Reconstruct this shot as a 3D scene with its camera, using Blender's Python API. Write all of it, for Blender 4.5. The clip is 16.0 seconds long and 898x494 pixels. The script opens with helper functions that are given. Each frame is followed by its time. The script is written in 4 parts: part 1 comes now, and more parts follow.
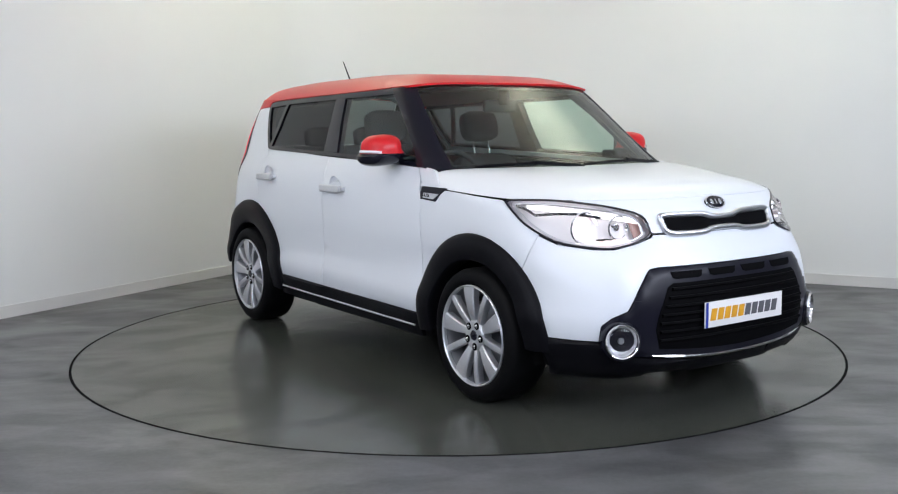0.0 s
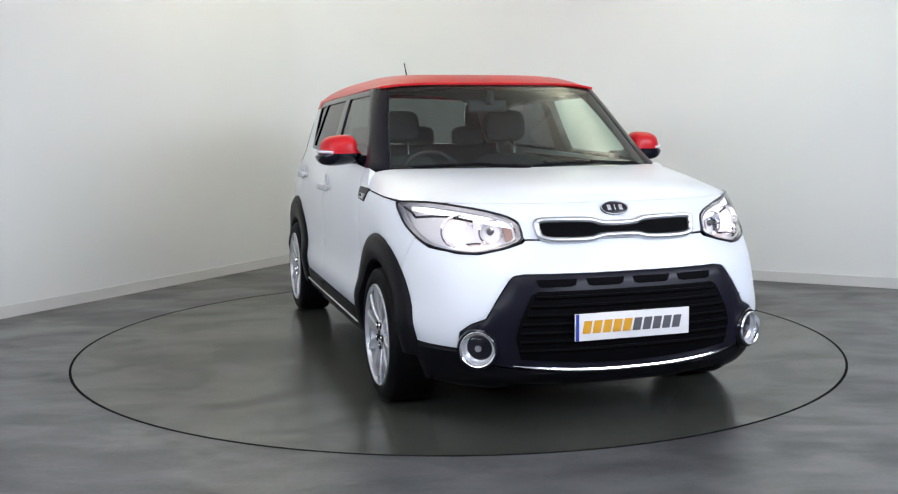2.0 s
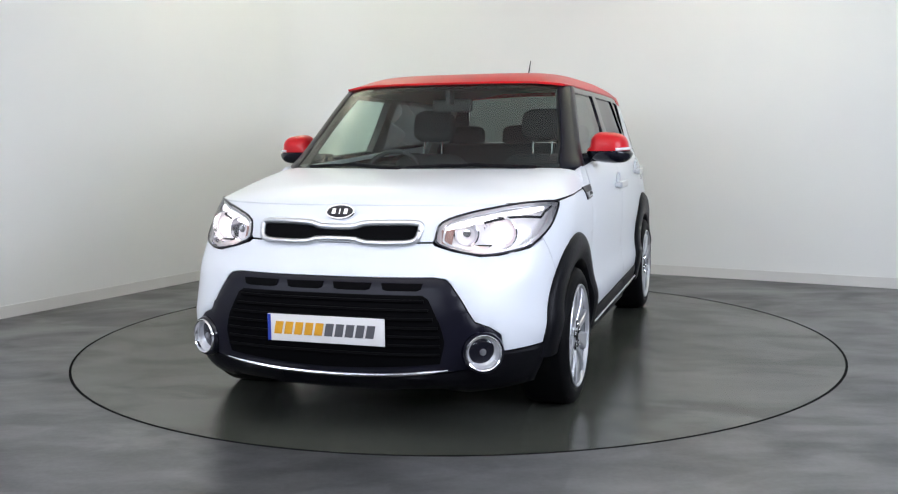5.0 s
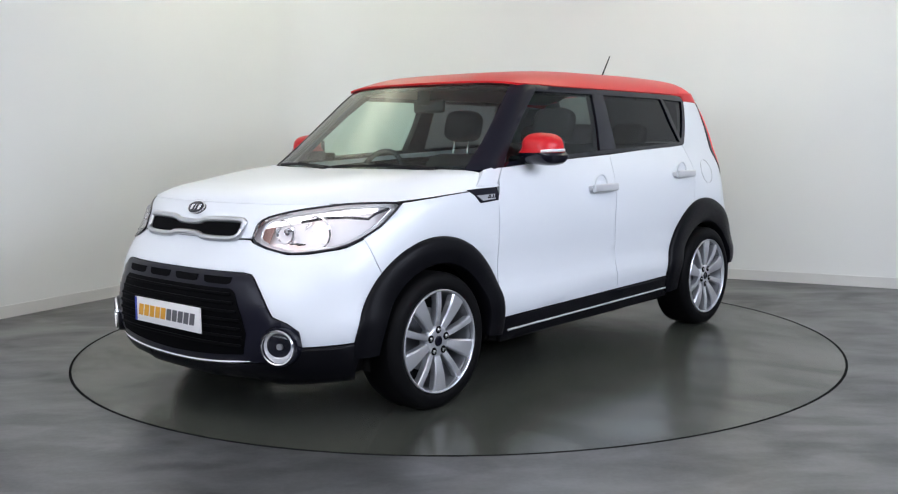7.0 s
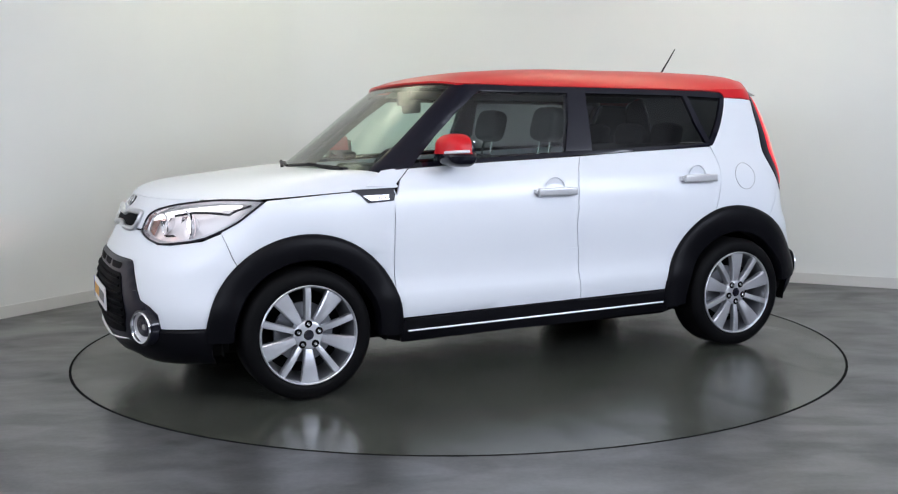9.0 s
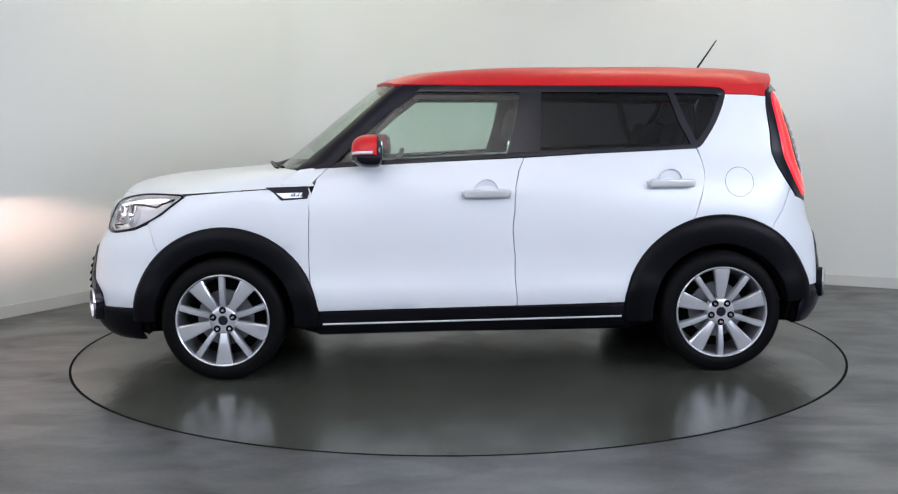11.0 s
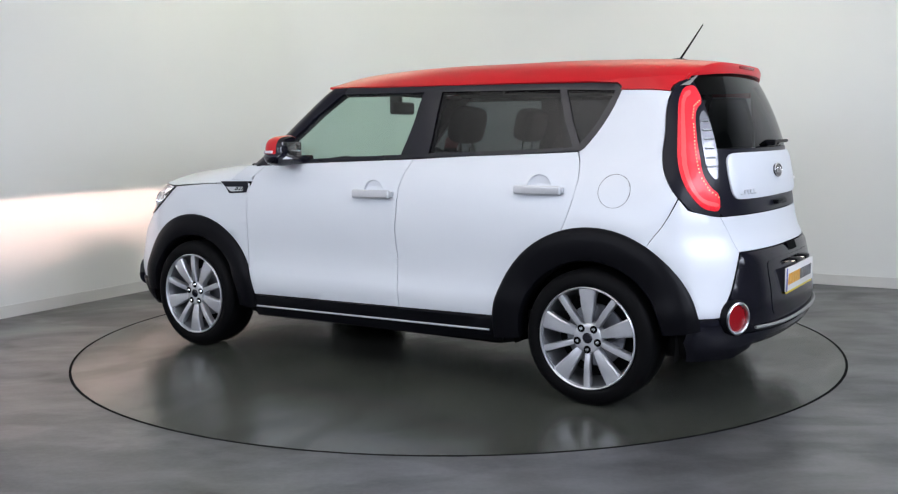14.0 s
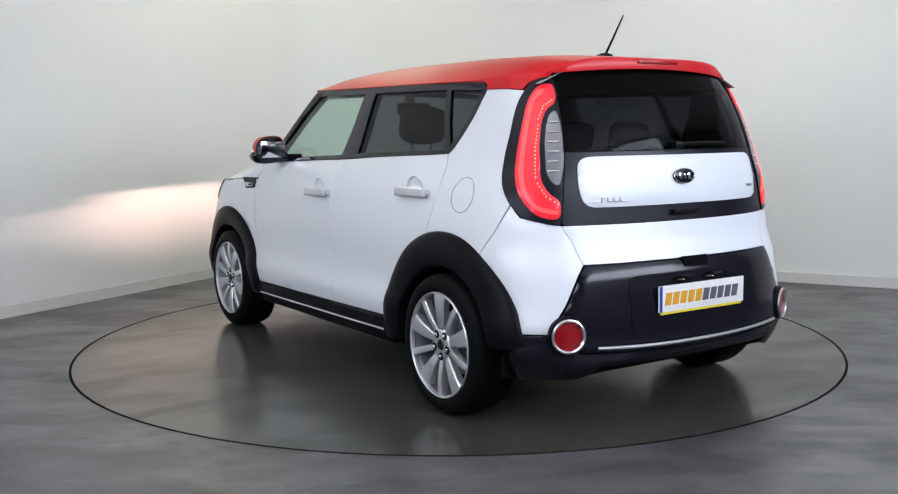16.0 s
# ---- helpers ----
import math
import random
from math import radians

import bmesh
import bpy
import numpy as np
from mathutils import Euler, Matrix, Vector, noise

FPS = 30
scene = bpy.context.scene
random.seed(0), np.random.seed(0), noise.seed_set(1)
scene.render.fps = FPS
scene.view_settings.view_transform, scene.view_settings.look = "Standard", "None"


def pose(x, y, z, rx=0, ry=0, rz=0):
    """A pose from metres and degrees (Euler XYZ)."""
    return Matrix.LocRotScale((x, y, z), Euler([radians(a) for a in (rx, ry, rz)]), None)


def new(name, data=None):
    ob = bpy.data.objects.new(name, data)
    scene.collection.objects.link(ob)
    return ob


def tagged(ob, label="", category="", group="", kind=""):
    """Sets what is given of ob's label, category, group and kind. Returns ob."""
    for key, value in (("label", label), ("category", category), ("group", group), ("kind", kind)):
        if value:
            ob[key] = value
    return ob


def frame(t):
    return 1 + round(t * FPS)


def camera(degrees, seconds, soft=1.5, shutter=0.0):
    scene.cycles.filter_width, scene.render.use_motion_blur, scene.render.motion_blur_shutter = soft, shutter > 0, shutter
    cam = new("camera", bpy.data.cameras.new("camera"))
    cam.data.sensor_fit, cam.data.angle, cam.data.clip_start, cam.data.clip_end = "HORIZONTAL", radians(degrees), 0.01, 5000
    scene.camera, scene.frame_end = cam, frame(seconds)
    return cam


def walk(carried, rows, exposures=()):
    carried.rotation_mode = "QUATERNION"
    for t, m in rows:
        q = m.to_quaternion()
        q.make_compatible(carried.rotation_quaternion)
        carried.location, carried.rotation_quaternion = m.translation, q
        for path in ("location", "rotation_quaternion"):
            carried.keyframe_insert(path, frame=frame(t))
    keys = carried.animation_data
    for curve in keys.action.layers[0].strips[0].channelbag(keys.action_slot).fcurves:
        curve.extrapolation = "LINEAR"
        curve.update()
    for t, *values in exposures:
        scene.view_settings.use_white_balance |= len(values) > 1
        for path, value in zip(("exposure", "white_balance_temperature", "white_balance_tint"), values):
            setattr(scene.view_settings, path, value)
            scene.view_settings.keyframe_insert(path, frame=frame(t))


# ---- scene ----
# ---- camera ----
cam = camera(49.6, 16.0, soft=1.2)
CAM = pose(0.0, -5.904, 1.2514, 83.32, 0, 0.417) @ pose(0, 0, 0, 0, 0, -0.639)
walk(cam, [(0.0, CAM), (16.0, CAM)], [(0.0, -0.2), (3.5, -0.12), (7.0, -0.2), (11.5, -0.3), (16.0, -0.3)])

# ---- room frame: u runs along the back wall, v along the side wall, from their corner ----
CORNER = Vector((-1.30, 4.23, 0.0))
ROOM = Matrix.Translation(CORNER) @ pose(0, 0, 0, 0, 0, -28.4)
ROOM_U, ROOM_V, ROOM_H, COVE = 9.2, 10.4, 3.3, 0.8


def room(u, v, z):
    return ROOM @ Vector((u, -v, z))


# ---- world and lights ----
world = bpy.data.worlds.new("world")
scene.world = world
world.use_nodes = True
wn = world.node_tree.nodes
sky = wn.new("ShaderNodeTexSky")
sky.sky_type, sky.sun_disc, sky.sun_elevation, sky.sun_rotation = "NISHITA", False, radians(40), radians(200)
world.node_tree.links.new(sky.outputs[0], wn["Background"].inputs[0])
wn["Background"].inputs[1].default_value = 0.1


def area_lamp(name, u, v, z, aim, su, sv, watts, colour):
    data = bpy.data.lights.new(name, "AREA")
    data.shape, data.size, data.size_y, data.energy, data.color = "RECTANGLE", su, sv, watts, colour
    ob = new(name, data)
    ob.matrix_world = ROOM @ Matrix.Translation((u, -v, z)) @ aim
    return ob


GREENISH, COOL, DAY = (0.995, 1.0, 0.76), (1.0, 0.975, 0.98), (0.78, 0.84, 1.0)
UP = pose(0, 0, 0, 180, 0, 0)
# added fill lamps, no fittings seen, aimed up to light the room off the ceiling
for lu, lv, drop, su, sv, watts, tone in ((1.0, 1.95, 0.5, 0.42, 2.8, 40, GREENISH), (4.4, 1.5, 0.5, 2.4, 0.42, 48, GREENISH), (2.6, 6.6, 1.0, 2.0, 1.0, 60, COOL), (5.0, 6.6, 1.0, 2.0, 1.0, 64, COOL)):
    area_lamp("ceiling_fill", lu, lv, ROOM_H - drop, UP, su, sv, watts, tone)
# daylight through the high windows behind the camera
area_lamp("window_daylight", 3.4, ROOM_V - 0.1, 2.5, pose(0, 0, 0, 90, 0, 0), 6.4, 0.9, 178, DAY)
area_lamp("window_daylight", ROOM_U - 0.1, 5.2, 2.58, pose(0, 0, 0, 90, 0, 90), 5.2, 1.25, 285, DAY)


# ---- materials ----
def material(name, colour, rough=0.5, metal=0.0, coat=0.0, var=0.0, scale=6.0, bump=0.0, bump_scale=200.0, emit=None, power=0.0, rough_var=0.0, spec=0.5):
    mat = bpy.data.materials.new(name)
    mat.use_nodes = True
    nt = mat.node_tree
    b = nt.nodes["Principled BSDF"]
    b.inputs["Base Color"].default_value = (*colour, 1)
    b.inputs["Roughness"].default_value = rough
    b.inputs["Metallic"].default_value = metal
    b.inputs["Coat Weight"].default_value = coat
    b.inputs["Coat Roughness"].default_value = 0.22 if name == "white_paint" else 0.04
    b.inputs["Specular IOR Level"].default_value = spec
    tc = nt.nodes.new("ShaderNodeTexCoord")
    if var or rough_var:
        n1 = nt.nodes.new("ShaderNodeTexNoise")
        n1.inputs["Scale"].default_value, n1.inputs["Detail"].default_value = scale, 6
        nt.links.new(tc.outputs["Object"], n1.inputs["Vector"])
        if var:
            mx = nt.nodes.new("ShaderNodeMix")
            mx.data_type = "RGBA"
            mx.inputs[6].default_value = (*[c * (1 - var) for c in colour], 1)
            mx.inputs[7].default_value = (*[min(1, c * (1 + var)) for c in colour], 1)
            nt.links.new(n1.outputs[0], mx.inputs[0])
            nt.links.new(mx.outputs[2], b.inputs["Base Color"])
        if rough_var:
            mr = nt.nodes.new("ShaderNodeMapRange")
            mr.inputs[1].default_value, mr.inputs[2].default_value = 0.3, 0.7
            mr.inputs[3].default_value, mr.inputs[4].default_value = max(0, rough - rough_var), rough + rough_var
            nt.links.new(n1.outputs[0], mr.inputs[0])
            nt.links.new(mr.outputs[0], b.inputs["Roughness"])
    if bump:
        n2 = nt.nodes.new("ShaderNodeTexNoise")
        n2.inputs["Scale"].default_value, n2.inputs["Detail"].default_value = bump_scale, 3
        bp = nt.nodes.new("ShaderNodeBump")
        bp.inputs["Strength"].default_value, bp.inputs["Distance"].default_value = bump, 0.002
        nt.links.new(tc.outputs["Object"], n2.inputs["Vector"])
        nt.links.new(n2.outputs[0], bp.inputs["Height"])
        nt.links.new(bp.outputs[0], b.inputs["Normal"])
    if emit:
        b.inputs["Emission Color"].default_value = (*emit, 1)
        b.inputs["Emission Strength"].default_value = power
    return mat


def glass(name, tint, gloss=0.085):
    """Thin pane: tinted see-through with a clear gloss that grows at a slant."""
    mat = bpy.data.materials.new(name)
    mat.use_nodes = True
    nt = mat.node_tree
    nt.nodes.clear()
    out, mix = nt.nodes.new("ShaderNodeOutputMaterial"), nt.nodes.new("ShaderNodeMixShader")
    tr, gl, lw = nt.nodes.new("ShaderNodeBsdfTransparent"), nt.nodes.new("ShaderNodeBsdfGlossy"), nt.nodes.new("ShaderNodeLayerWeight")
    po, ma = nt.nodes.new("ShaderNodeMath"), nt.nodes.new("ShaderNodeMath")
    tr.inputs[0].default_value = (*tint, 1)
    gl.inputs["Roughness"].default_value = 0.07 if name == "windscreen_glass" else 0.03
    lw.inputs[0].default_value = 0.5
    po.operation, ma.operation = "POWER", "MULTIPLY_ADD"
    po.inputs[1].default_value, ma.inputs[1].default_value, ma.inputs[2].default_value = 5.0, 0.9, gloss
    nt.links.new(lw.outputs["Facing"], po.inputs[0])
    nt.links.new(po.outputs[0], ma.inputs[0])
    nt.links.new(ma.outputs[0], mix.inputs[0])
    nt.links.new(tr.outputs[0], mix.inputs[1])
    nt.links.new(gl.outputs[0], mix.inputs[2])
    nt.links.new(mix.outputs[0], out.inputs[0])
    return mat


def floor_material(name, colour, angle, stretch, dull, shiny, spread):
    """Sealed grey screed: cloudy stains, drag marks and soft patches of uneven sheen."""
    mat = material(name, colour, 0.3)
    nt = mat.node_tree
    b = nt.nodes["Principled BSDF"]
    tc, mp = nt.nodes.new("ShaderNodeTexCoord"), nt.nodes.new("ShaderNodeMapping")
    mp.inputs["Rotation"].default_value = (0, 0, radians(angle))
    mp.inputs["Scale"].default_value = (1.0, stretch, 1)
    nt.links.new(tc.outputs["Object"], mp.inputs["Vector"])

    def noise(scale, detail, distort, source):
        n = nt.nodes.new("ShaderNodeTexNoise")
        n.inputs["Scale"].default_value, n.inputs["Detail"].default_value, n.inputs["Distortion"].default_value = scale, detail, distort
        nt.links.new(source, n.inputs["Vector"])
        return n.outputs[0]

    def mapped(source, a, b2, lo, hi):
        r = nt.nodes.new("ShaderNodeMapRange")
        r.interpolation_type = "SMOOTHSTEP"
        for k, value in zip((1, 2, 3, 4), (a, b2, lo, hi)):
            r.inputs[k].default_value = value
        nt.links.new(source, r.inputs[0])
        return r.outputs[0]

    def summed(a, b2):
        m = nt.nodes.new("ShaderNodeMath")
        m.operation = "ADD"
        nt.links.new(a, m.inputs[0])
        nt.links.new(b2, m.inputs[1])
        return m.outputs[0]
    plain, drawn = tc.outputs["Object"], mp.outputs[0]
    clouds = summed(mapped(noise(0.9, 3, 0.5, plain), 0.3, 0.7, 0.0, 0.42), mapped(noise(3.6, 8, 0.5, drawn), 0.3, 0.7, 0.0, 0.38))
    tone = summed(clouds, mapped(noise(45, 4, 0, plain), 0.25, 0.75, 0.0, 0.2))
    mix = nt.nodes.new("ShaderNodeMix")
    mix.data_type = "RGBA"
    mix.inputs[6].default_value = (*[c * (1 - spread) for c in colour], 1)
    mix.inputs[7].default_value = (*[c * (1 + spread) for c in colour], 1)
    nt.links.new(tone, mix.inputs[0])
    nt.links.new(mix.outputs[2], b.inputs["Base Color"])
    drag = noise(1.1, 7, 0.6, drawn)
    nt.links.new(mapped(drag, 0.36, 0.64, dull, shiny), b.inputs["Roughness"])
    nt.links.new(mapped(noise(1.5, 3, 0.8, drawn), 0.4, 0.64, 0.3, 0.95), b.inputs["Specular IOR Level"])
    bp = nt.nodes.new("ShaderNodeBump")
    bp.inputs["Strength"].default_value, bp.inputs["Distance"].default_value = 0.25, 0.004
    nt.links.new(noise(7.0, 3, 0.3, drawn), bp.inputs["Height"])
    nt.links.new(bp.outputs[0], b.inputs["Normal"])
    return mat


WALL = material("wall_paint", (0.78, 0.785, 0.77), 0.6, var=0.02, scale=1.5, bump=0.08, bump_scale=120)
SKIRT = material("skirting_gloss", (0.68, 0.67, 0.65), 0.35, var=0.03, scale=4)
CEIL = material("ceiling_paint", (0.78, 0.78, 0.77), 0.8, var=0.03, scale=2)
# for the unseen walls: dark so that glass and gloss black reflect less
BACKWALL = material("unseen_wall_dark", (0.20, 0.205, 0.21), 0.7, var=0.05, scale=2, bump=0.08, bump_scale=120)
FLOOR = floor_material("screed_floor", (0.074, 0.075, 0.077), -20, 1.8, 0.42, 0.285, 0.6)
DISC = floor_material("turntable_screed", (0.051, 0.054, 0.045), 25, 1.5, 0.265, 0.20, 0.3)
GAP = material("seam_rubber", (0.006, 0.006, 0.006), 0.9, spec=0.04)
WHITE = material("white_paint", (0.705, 0.735, 0.775), 0.4, coat=0.6, var=0.01, scale=3)
RED = material("red_paint", (0.56, 0.010, 0.016), 0.34, coat=0.12, spec=0.25, var=0.03, scale=3)
GLOSS = material("gloss_black", (0.006, 0.006, 0.012), 0.10, coat=0.15, spec=0.35)
PILLAR = material("pillar_black", (0.006, 0.006, 0.012), 0.3, spec=0.2)
PLASTIC = material("black_plastic", (0.0035, 0.0035, 0.005), 0.38, spec=0.10, bump=0.15, bump_scale=900, var=0.1, scale=8)
SEMI = material("satin_black", (0.005, 0.005, 0.009), 0.16, spec=0.35, var=0.1, scale=6)
# black of the grilles; also stands in for shade in slots and wells
MESHBLACK = material("grille_recess_black", (0.0025, 0.0025, 0.003), 0.6, spec=0.03)
UNDER = material("underbody_black", (0.004, 0.004, 0.004), 0.9, spec=0.1)
CHROME = material("chrome", (0.82, 0.82, 0.84), 0.08, 1.0)
SATIN = material("satin_silver", (0.62, 0.63, 0.65), 0.28, 1.0)
ALLOY = material("alloy_silver", (0.60, 0.61, 0.64), 0.34, 0.75, coat=0.3, var=0.05, scale=20)
# darker copy of the alloy: shade behind the spokes put into the colour
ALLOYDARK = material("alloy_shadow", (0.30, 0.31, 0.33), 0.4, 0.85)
DULL = material("dull_silver", (0.32, 0.32, 0.32), 0.45, 0.5)
HANDLE = material("handle_silver", (0.60, 0.61, 0.63), 0.3, 0.35, coat=0.3)
LAMPGREY = material("clear_lamp_grey", (0.20, 0.20, 0.22), 0.25, 0.5, coat=0.5)
RUBBER = material("tyre_rubber", (0.004, 0.004, 0.0045), 0.55, spec=0.07, var=0.2, scale=14, bump=0.1, bump_scale=300)
FABRIC = material("seat_fabric", (0.020, 0.022, 0.026), 0.85, bump=0.3, bump_scale=700)
TRIM = material("dash_plastic", (0.022, 0.023, 0.026), 0.6, bump=0.2, bump_scale=600)
LINING = material("headliner_cloth", (0.30, 0.30, 0.29), 0.9, bump=0.2, bump_scale=500)
CLEAR = glass("windscreen_glass", (0.76, 0.88, 0.82), 0.07)
SIDE = glass("side_glass", (0.68, 0.81, 0.75), 0.06)
PRIVACY = glass("privacy_glass", (0.12, 0.127, 0.14), 0.026)
REARGLASS = glass("rear_privacy_glass", (0.14, 0.155, 0.155), 0.010)
LENS = glass("lamp_cover", (0.95, 0.95, 0.96), 0.04)
BOWL = material("reflector_bowl", (0.75, 0.75, 0.77), 0.12, 1.0)
BEZEL = material("lamp_bezel", (0.78, 0.76, 0.77), 0.30, 0.2)
AMBER = material("amber_reflector", (0.30, 0.17, 0.14), 0.3, 0.2, bump=0.5, bump_scale=200)
LED = material("daytime_led", (0.9, 0.9, 0.9), 0.3, emit=(1.0, 0.96, 1.0), power=1.6)
GLOW = material("lit_projector", (0.9, 0.9, 0.9), 0.2, emit=(1.0, 0.89, 0.87), power=9.0)
# soft glare round the lit lamp, given as two dimmer glowing rings
HALO = material("projector_halo", (0.9, 0.88, 0.88), 0.2, emit=(1.0, 0.86, 0.85), power=1.6)
HALODIM = material("projector_halo_dim", (0.85, 0.82, 0.82), 0.2, emit=(1.0, 0.82, 0.82), power=0.45)
BEAM = material("lamp_filament", (0.9, 0.9, 0.9), 0.3, emit=(1.0, 0.66, 0.58), power=140000.0)
TAIL = material("lit_tail_lamp", (0.5, 0.01, 0.02), 0.3, coat=0.25, spec=0.3, emit=(1.0, 0.035, 0.06), power=0.62)
TAILCORE = material("tail_glow_core", (0.6, 0.05, 0.05), 0.3, emit=(1.0, 0.08, 0.095), power=0.85)
TAILDOT = material("tail_led", (0.8, 0.1, 0.1), 0.2, emit=(1.0, 0.25, 0.12), power=3.0)
REFLEX = material("red_reflector", (0.27, 0.004, 0.008), 0.14, coat=0.2, spec=0.3, bump=0.6, bump_scale=250)
PLATE = material("plate_white", (0.78, 0.77, 0.76), 0.35)
PLATEYELLOW = material("plate_yellow", (0.75, 0.60, 0.03), 0.35)
BLUE = material("plate_blue", (0.02, 0.05, 0.35), 0.35)
INKGOLD = material("lettering_gold", (0.70, 0.34, 0.02), 0.4, var=0.25, scale=18)
INKGREY = material("lettering_grey", (0.10, 0.10, 0.11), 0.4)
PLATELAMP = material("plate_lamp", (0.9, 0.9, 0.8), 0.3, emit=(1.0, 0.80, 0.66), power=5.0)


# ---- mesh helpers ----
def part(name, bm, mat, parent=None, label="", smooth=True, m=None):
    me = bpy.data.meshes.new(name)
    bm.to_mesh(me)
    bm.free()
    for one in (mat if isinstance(mat, (list, tuple)) else [mat]):
        me.materials.append(one)
    if smooth:
        for poly in me.polygons:
            poly.use_smooth = True
        me.set_sharp_from_angle(angle=radians(38))
    ob = new(name, me)
    if parent:
        ob.parent = parent
    if m is not None:
        ob.matrix_basis = m
    return tagged(ob, label)


def bevelled(bm, width, segments=2):
    bmesh.ops.bevel(bm, geom=[e for e in bm.edges if e.calc_face_angle(0) > 0.5], offset=width, segments=segments, affect="EDGES", profile=0.6)
    return bm


def box(sx, sy, sz, x=0, y=0, z=0, bevel=0.0, segments=2, rot=None):
    bm = bmesh.new()
    bmesh.ops.create_cube(bm, size=1)
    bmesh.ops.scale(bm, vec=(sx, sy, sz), verts=bm.verts)
    if bevel:
        bevelled(bm, bevel, segments)
    if rot is not None:
        bmesh.ops.transform(bm, matrix=rot, verts=bm.verts)
    bmesh.ops.translate(bm, vec=(x, y, z), verts=bm.verts)
    return bm


def merge(*bms):
    out = bms[0]
    for other in bms[1:]:
        me = bpy.data.meshes.new("scratch")
        other.to_mesh(me)
        out.from_mesh(me)
        other.free()
        bpy.data.meshes.remove(me)
    return out


def lathe(profile, n=48, m=None):
    """profile: (radius, height) pairs, spun round the local z axis."""
    bm = bmesh.new()
    rings = []
    for r, h in profile:
        if r < 1e-6:
            rings.append([bm.verts.new((0, 0, h))])
        else:
            rings.append([bm.verts.new((r * math.cos(2 * math.pi * i / n), r * math.sin(2 * math.pi * i / n), h)) for i in range(n)])
    for a, b in zip(rings, rings[1:]):
        for i in range(n):
            j = (i + 1) % n
            if len(a) == 1 and len(b) > 1:
                bm.faces.new((a[0], b[i], b[j]))
            elif len(b) == 1 and len(a) > 1:
                bm.faces.new((a[i], b[0], a[j]))
            elif len(a) > 1:
                bm.faces.new((a[i], b[i], b[j], a[j]))
    bmesh.ops.recalc_face_normals(bm, faces=bm.faces)
    if m is not None:
        bmesh.ops.transform(bm, matrix=m, verts=bm.verts)
    return bm


def tube(points, radius, n=10, closed=False, flat=1.0):
    """A round bar swept along points; flat squashes it along its local second axis."""
    bm = bmesh.new()
    pts = [Vector(q) for q in points]
    rings = []
    count = len(pts)
    for i, q in enumerate(pts):
        a, b = (pts[i - 1], pts[(i + 1) % count]) if closed else (pts[max(0, i - 1)], pts[min(count - 1, i + 1)])
        d = (b - a).normalized()
        up = Vector((0, 0, 1)) if abs(d.z) < 0.9 else Vector((1, 0, 0))
        e = d.cross(up).normalized()
        f = e.cross(d)
        r = radius(i / (count - 1)) if callable(radius) else radius
        rings.append([bm.verts.new(q + e * math.cos(k * 2 * math.pi / n) * r * flat + f * math.sin(k * 2 * math.pi / n) * r) for k in range(n)])
    for i in range(count if closed else count - 1):
        a, b = rings[i], rings[(i + 1) % count]
        for k in range(n):
            bm.faces.new((a[k], a[(k + 1) % n], b[(k + 1) % n], b[k]))
    if not closed:
        bm.faces.new(rings[0])
        bm.faces.new(rings[-1][::-1])
    bmesh.ops.recalc_face_normals(bm, faces=bm.faces)
    return bm


# ---- the car's skin: plan outlines stacked by height; y- is the nose, x+ its left side ----
def curve_of(pairs):
    xs, ys = np.array([q[0] for q in pairs], float), np.array([q[1] for q in pairs], float)
    ms = np.gradient(ys, xs)

    def at(x):
        x = min(max(x, xs[0]), xs[-1])
        i = min(max(int(np.searchsorted(xs, x)) - 1, 0), len(xs) - 2)
        h = xs[i + 1] - xs[i]
        t = (x - xs[i]) / h
        return float((2 * t**3 - 3 * t**2 + 1) * ys[i] + (t**3 - 2 * t**2 + t) * h * ms[i] + (3 * t**2 - 2 * t**3) * ys[i + 1] + (t**3 - t**2) * h * ms[i + 1])
    return at


WIDTH = curve_of([(0.18, 0.83), (0.30, 0.862), (0.37, 0.876), (0.45, 0.884), (0.52, 0.871), (0.62, 0.868), (0.75, 0.876), (0.88, 0.874), (0.95, 0.866),
                  (1.02, 0.846), (1.08, 0.815), (1.12, 0.792), (1.18, 0.770), (1.30, 0.730), (1.45, 0.678), (1.50, 0.657), (1.54, 0.632)])
NOSE = curve_of([(0.18, -2.00), (0.25, -2.07), (0.32, -2.095), (0.42, -2.10), (0.52, -2.10), (0.60, -2.085), (0.66, -2.07), (0.75, -2.025), (0.82, -1.995), (0.90, -1.96), (0.955, -1.915)])
SCREEN = curve_of([(1.03, -1.12), (1.06, -1.085), (1.25, -0.85), (1.37, -0.70), (1.50, -0.53), (1.55, -0.46)])
SCREEN_L = curve_of([(1.03, 0.30), (1.25, 0.27), (1.55, 0.20)])
TAILY = curve_of([(0.18, 1.90), (0.27, 1.97), (0.36, 2.0), (0.45, 2.0), (0.60, 1.98), (0.70, 1.955), (0.76, 1.925), (0.88, 1.90), (1.06, 1.872), (1.15, 1.855), (1.30, 1.81), (1.45, 1.745), (1.55, 1.69)])
SQUEEZE = curve_of([(0.2, 0.02), (0.7, 0.025), (0.98, 0.07), (1.2, 0.06), (1.5, 0.05)])
TAIL_L = curve_of([(0.2, 0.45), (0.72, 0.45), (0.95, 0.36), (1.15, 0.31), (1.55, 0.28)])


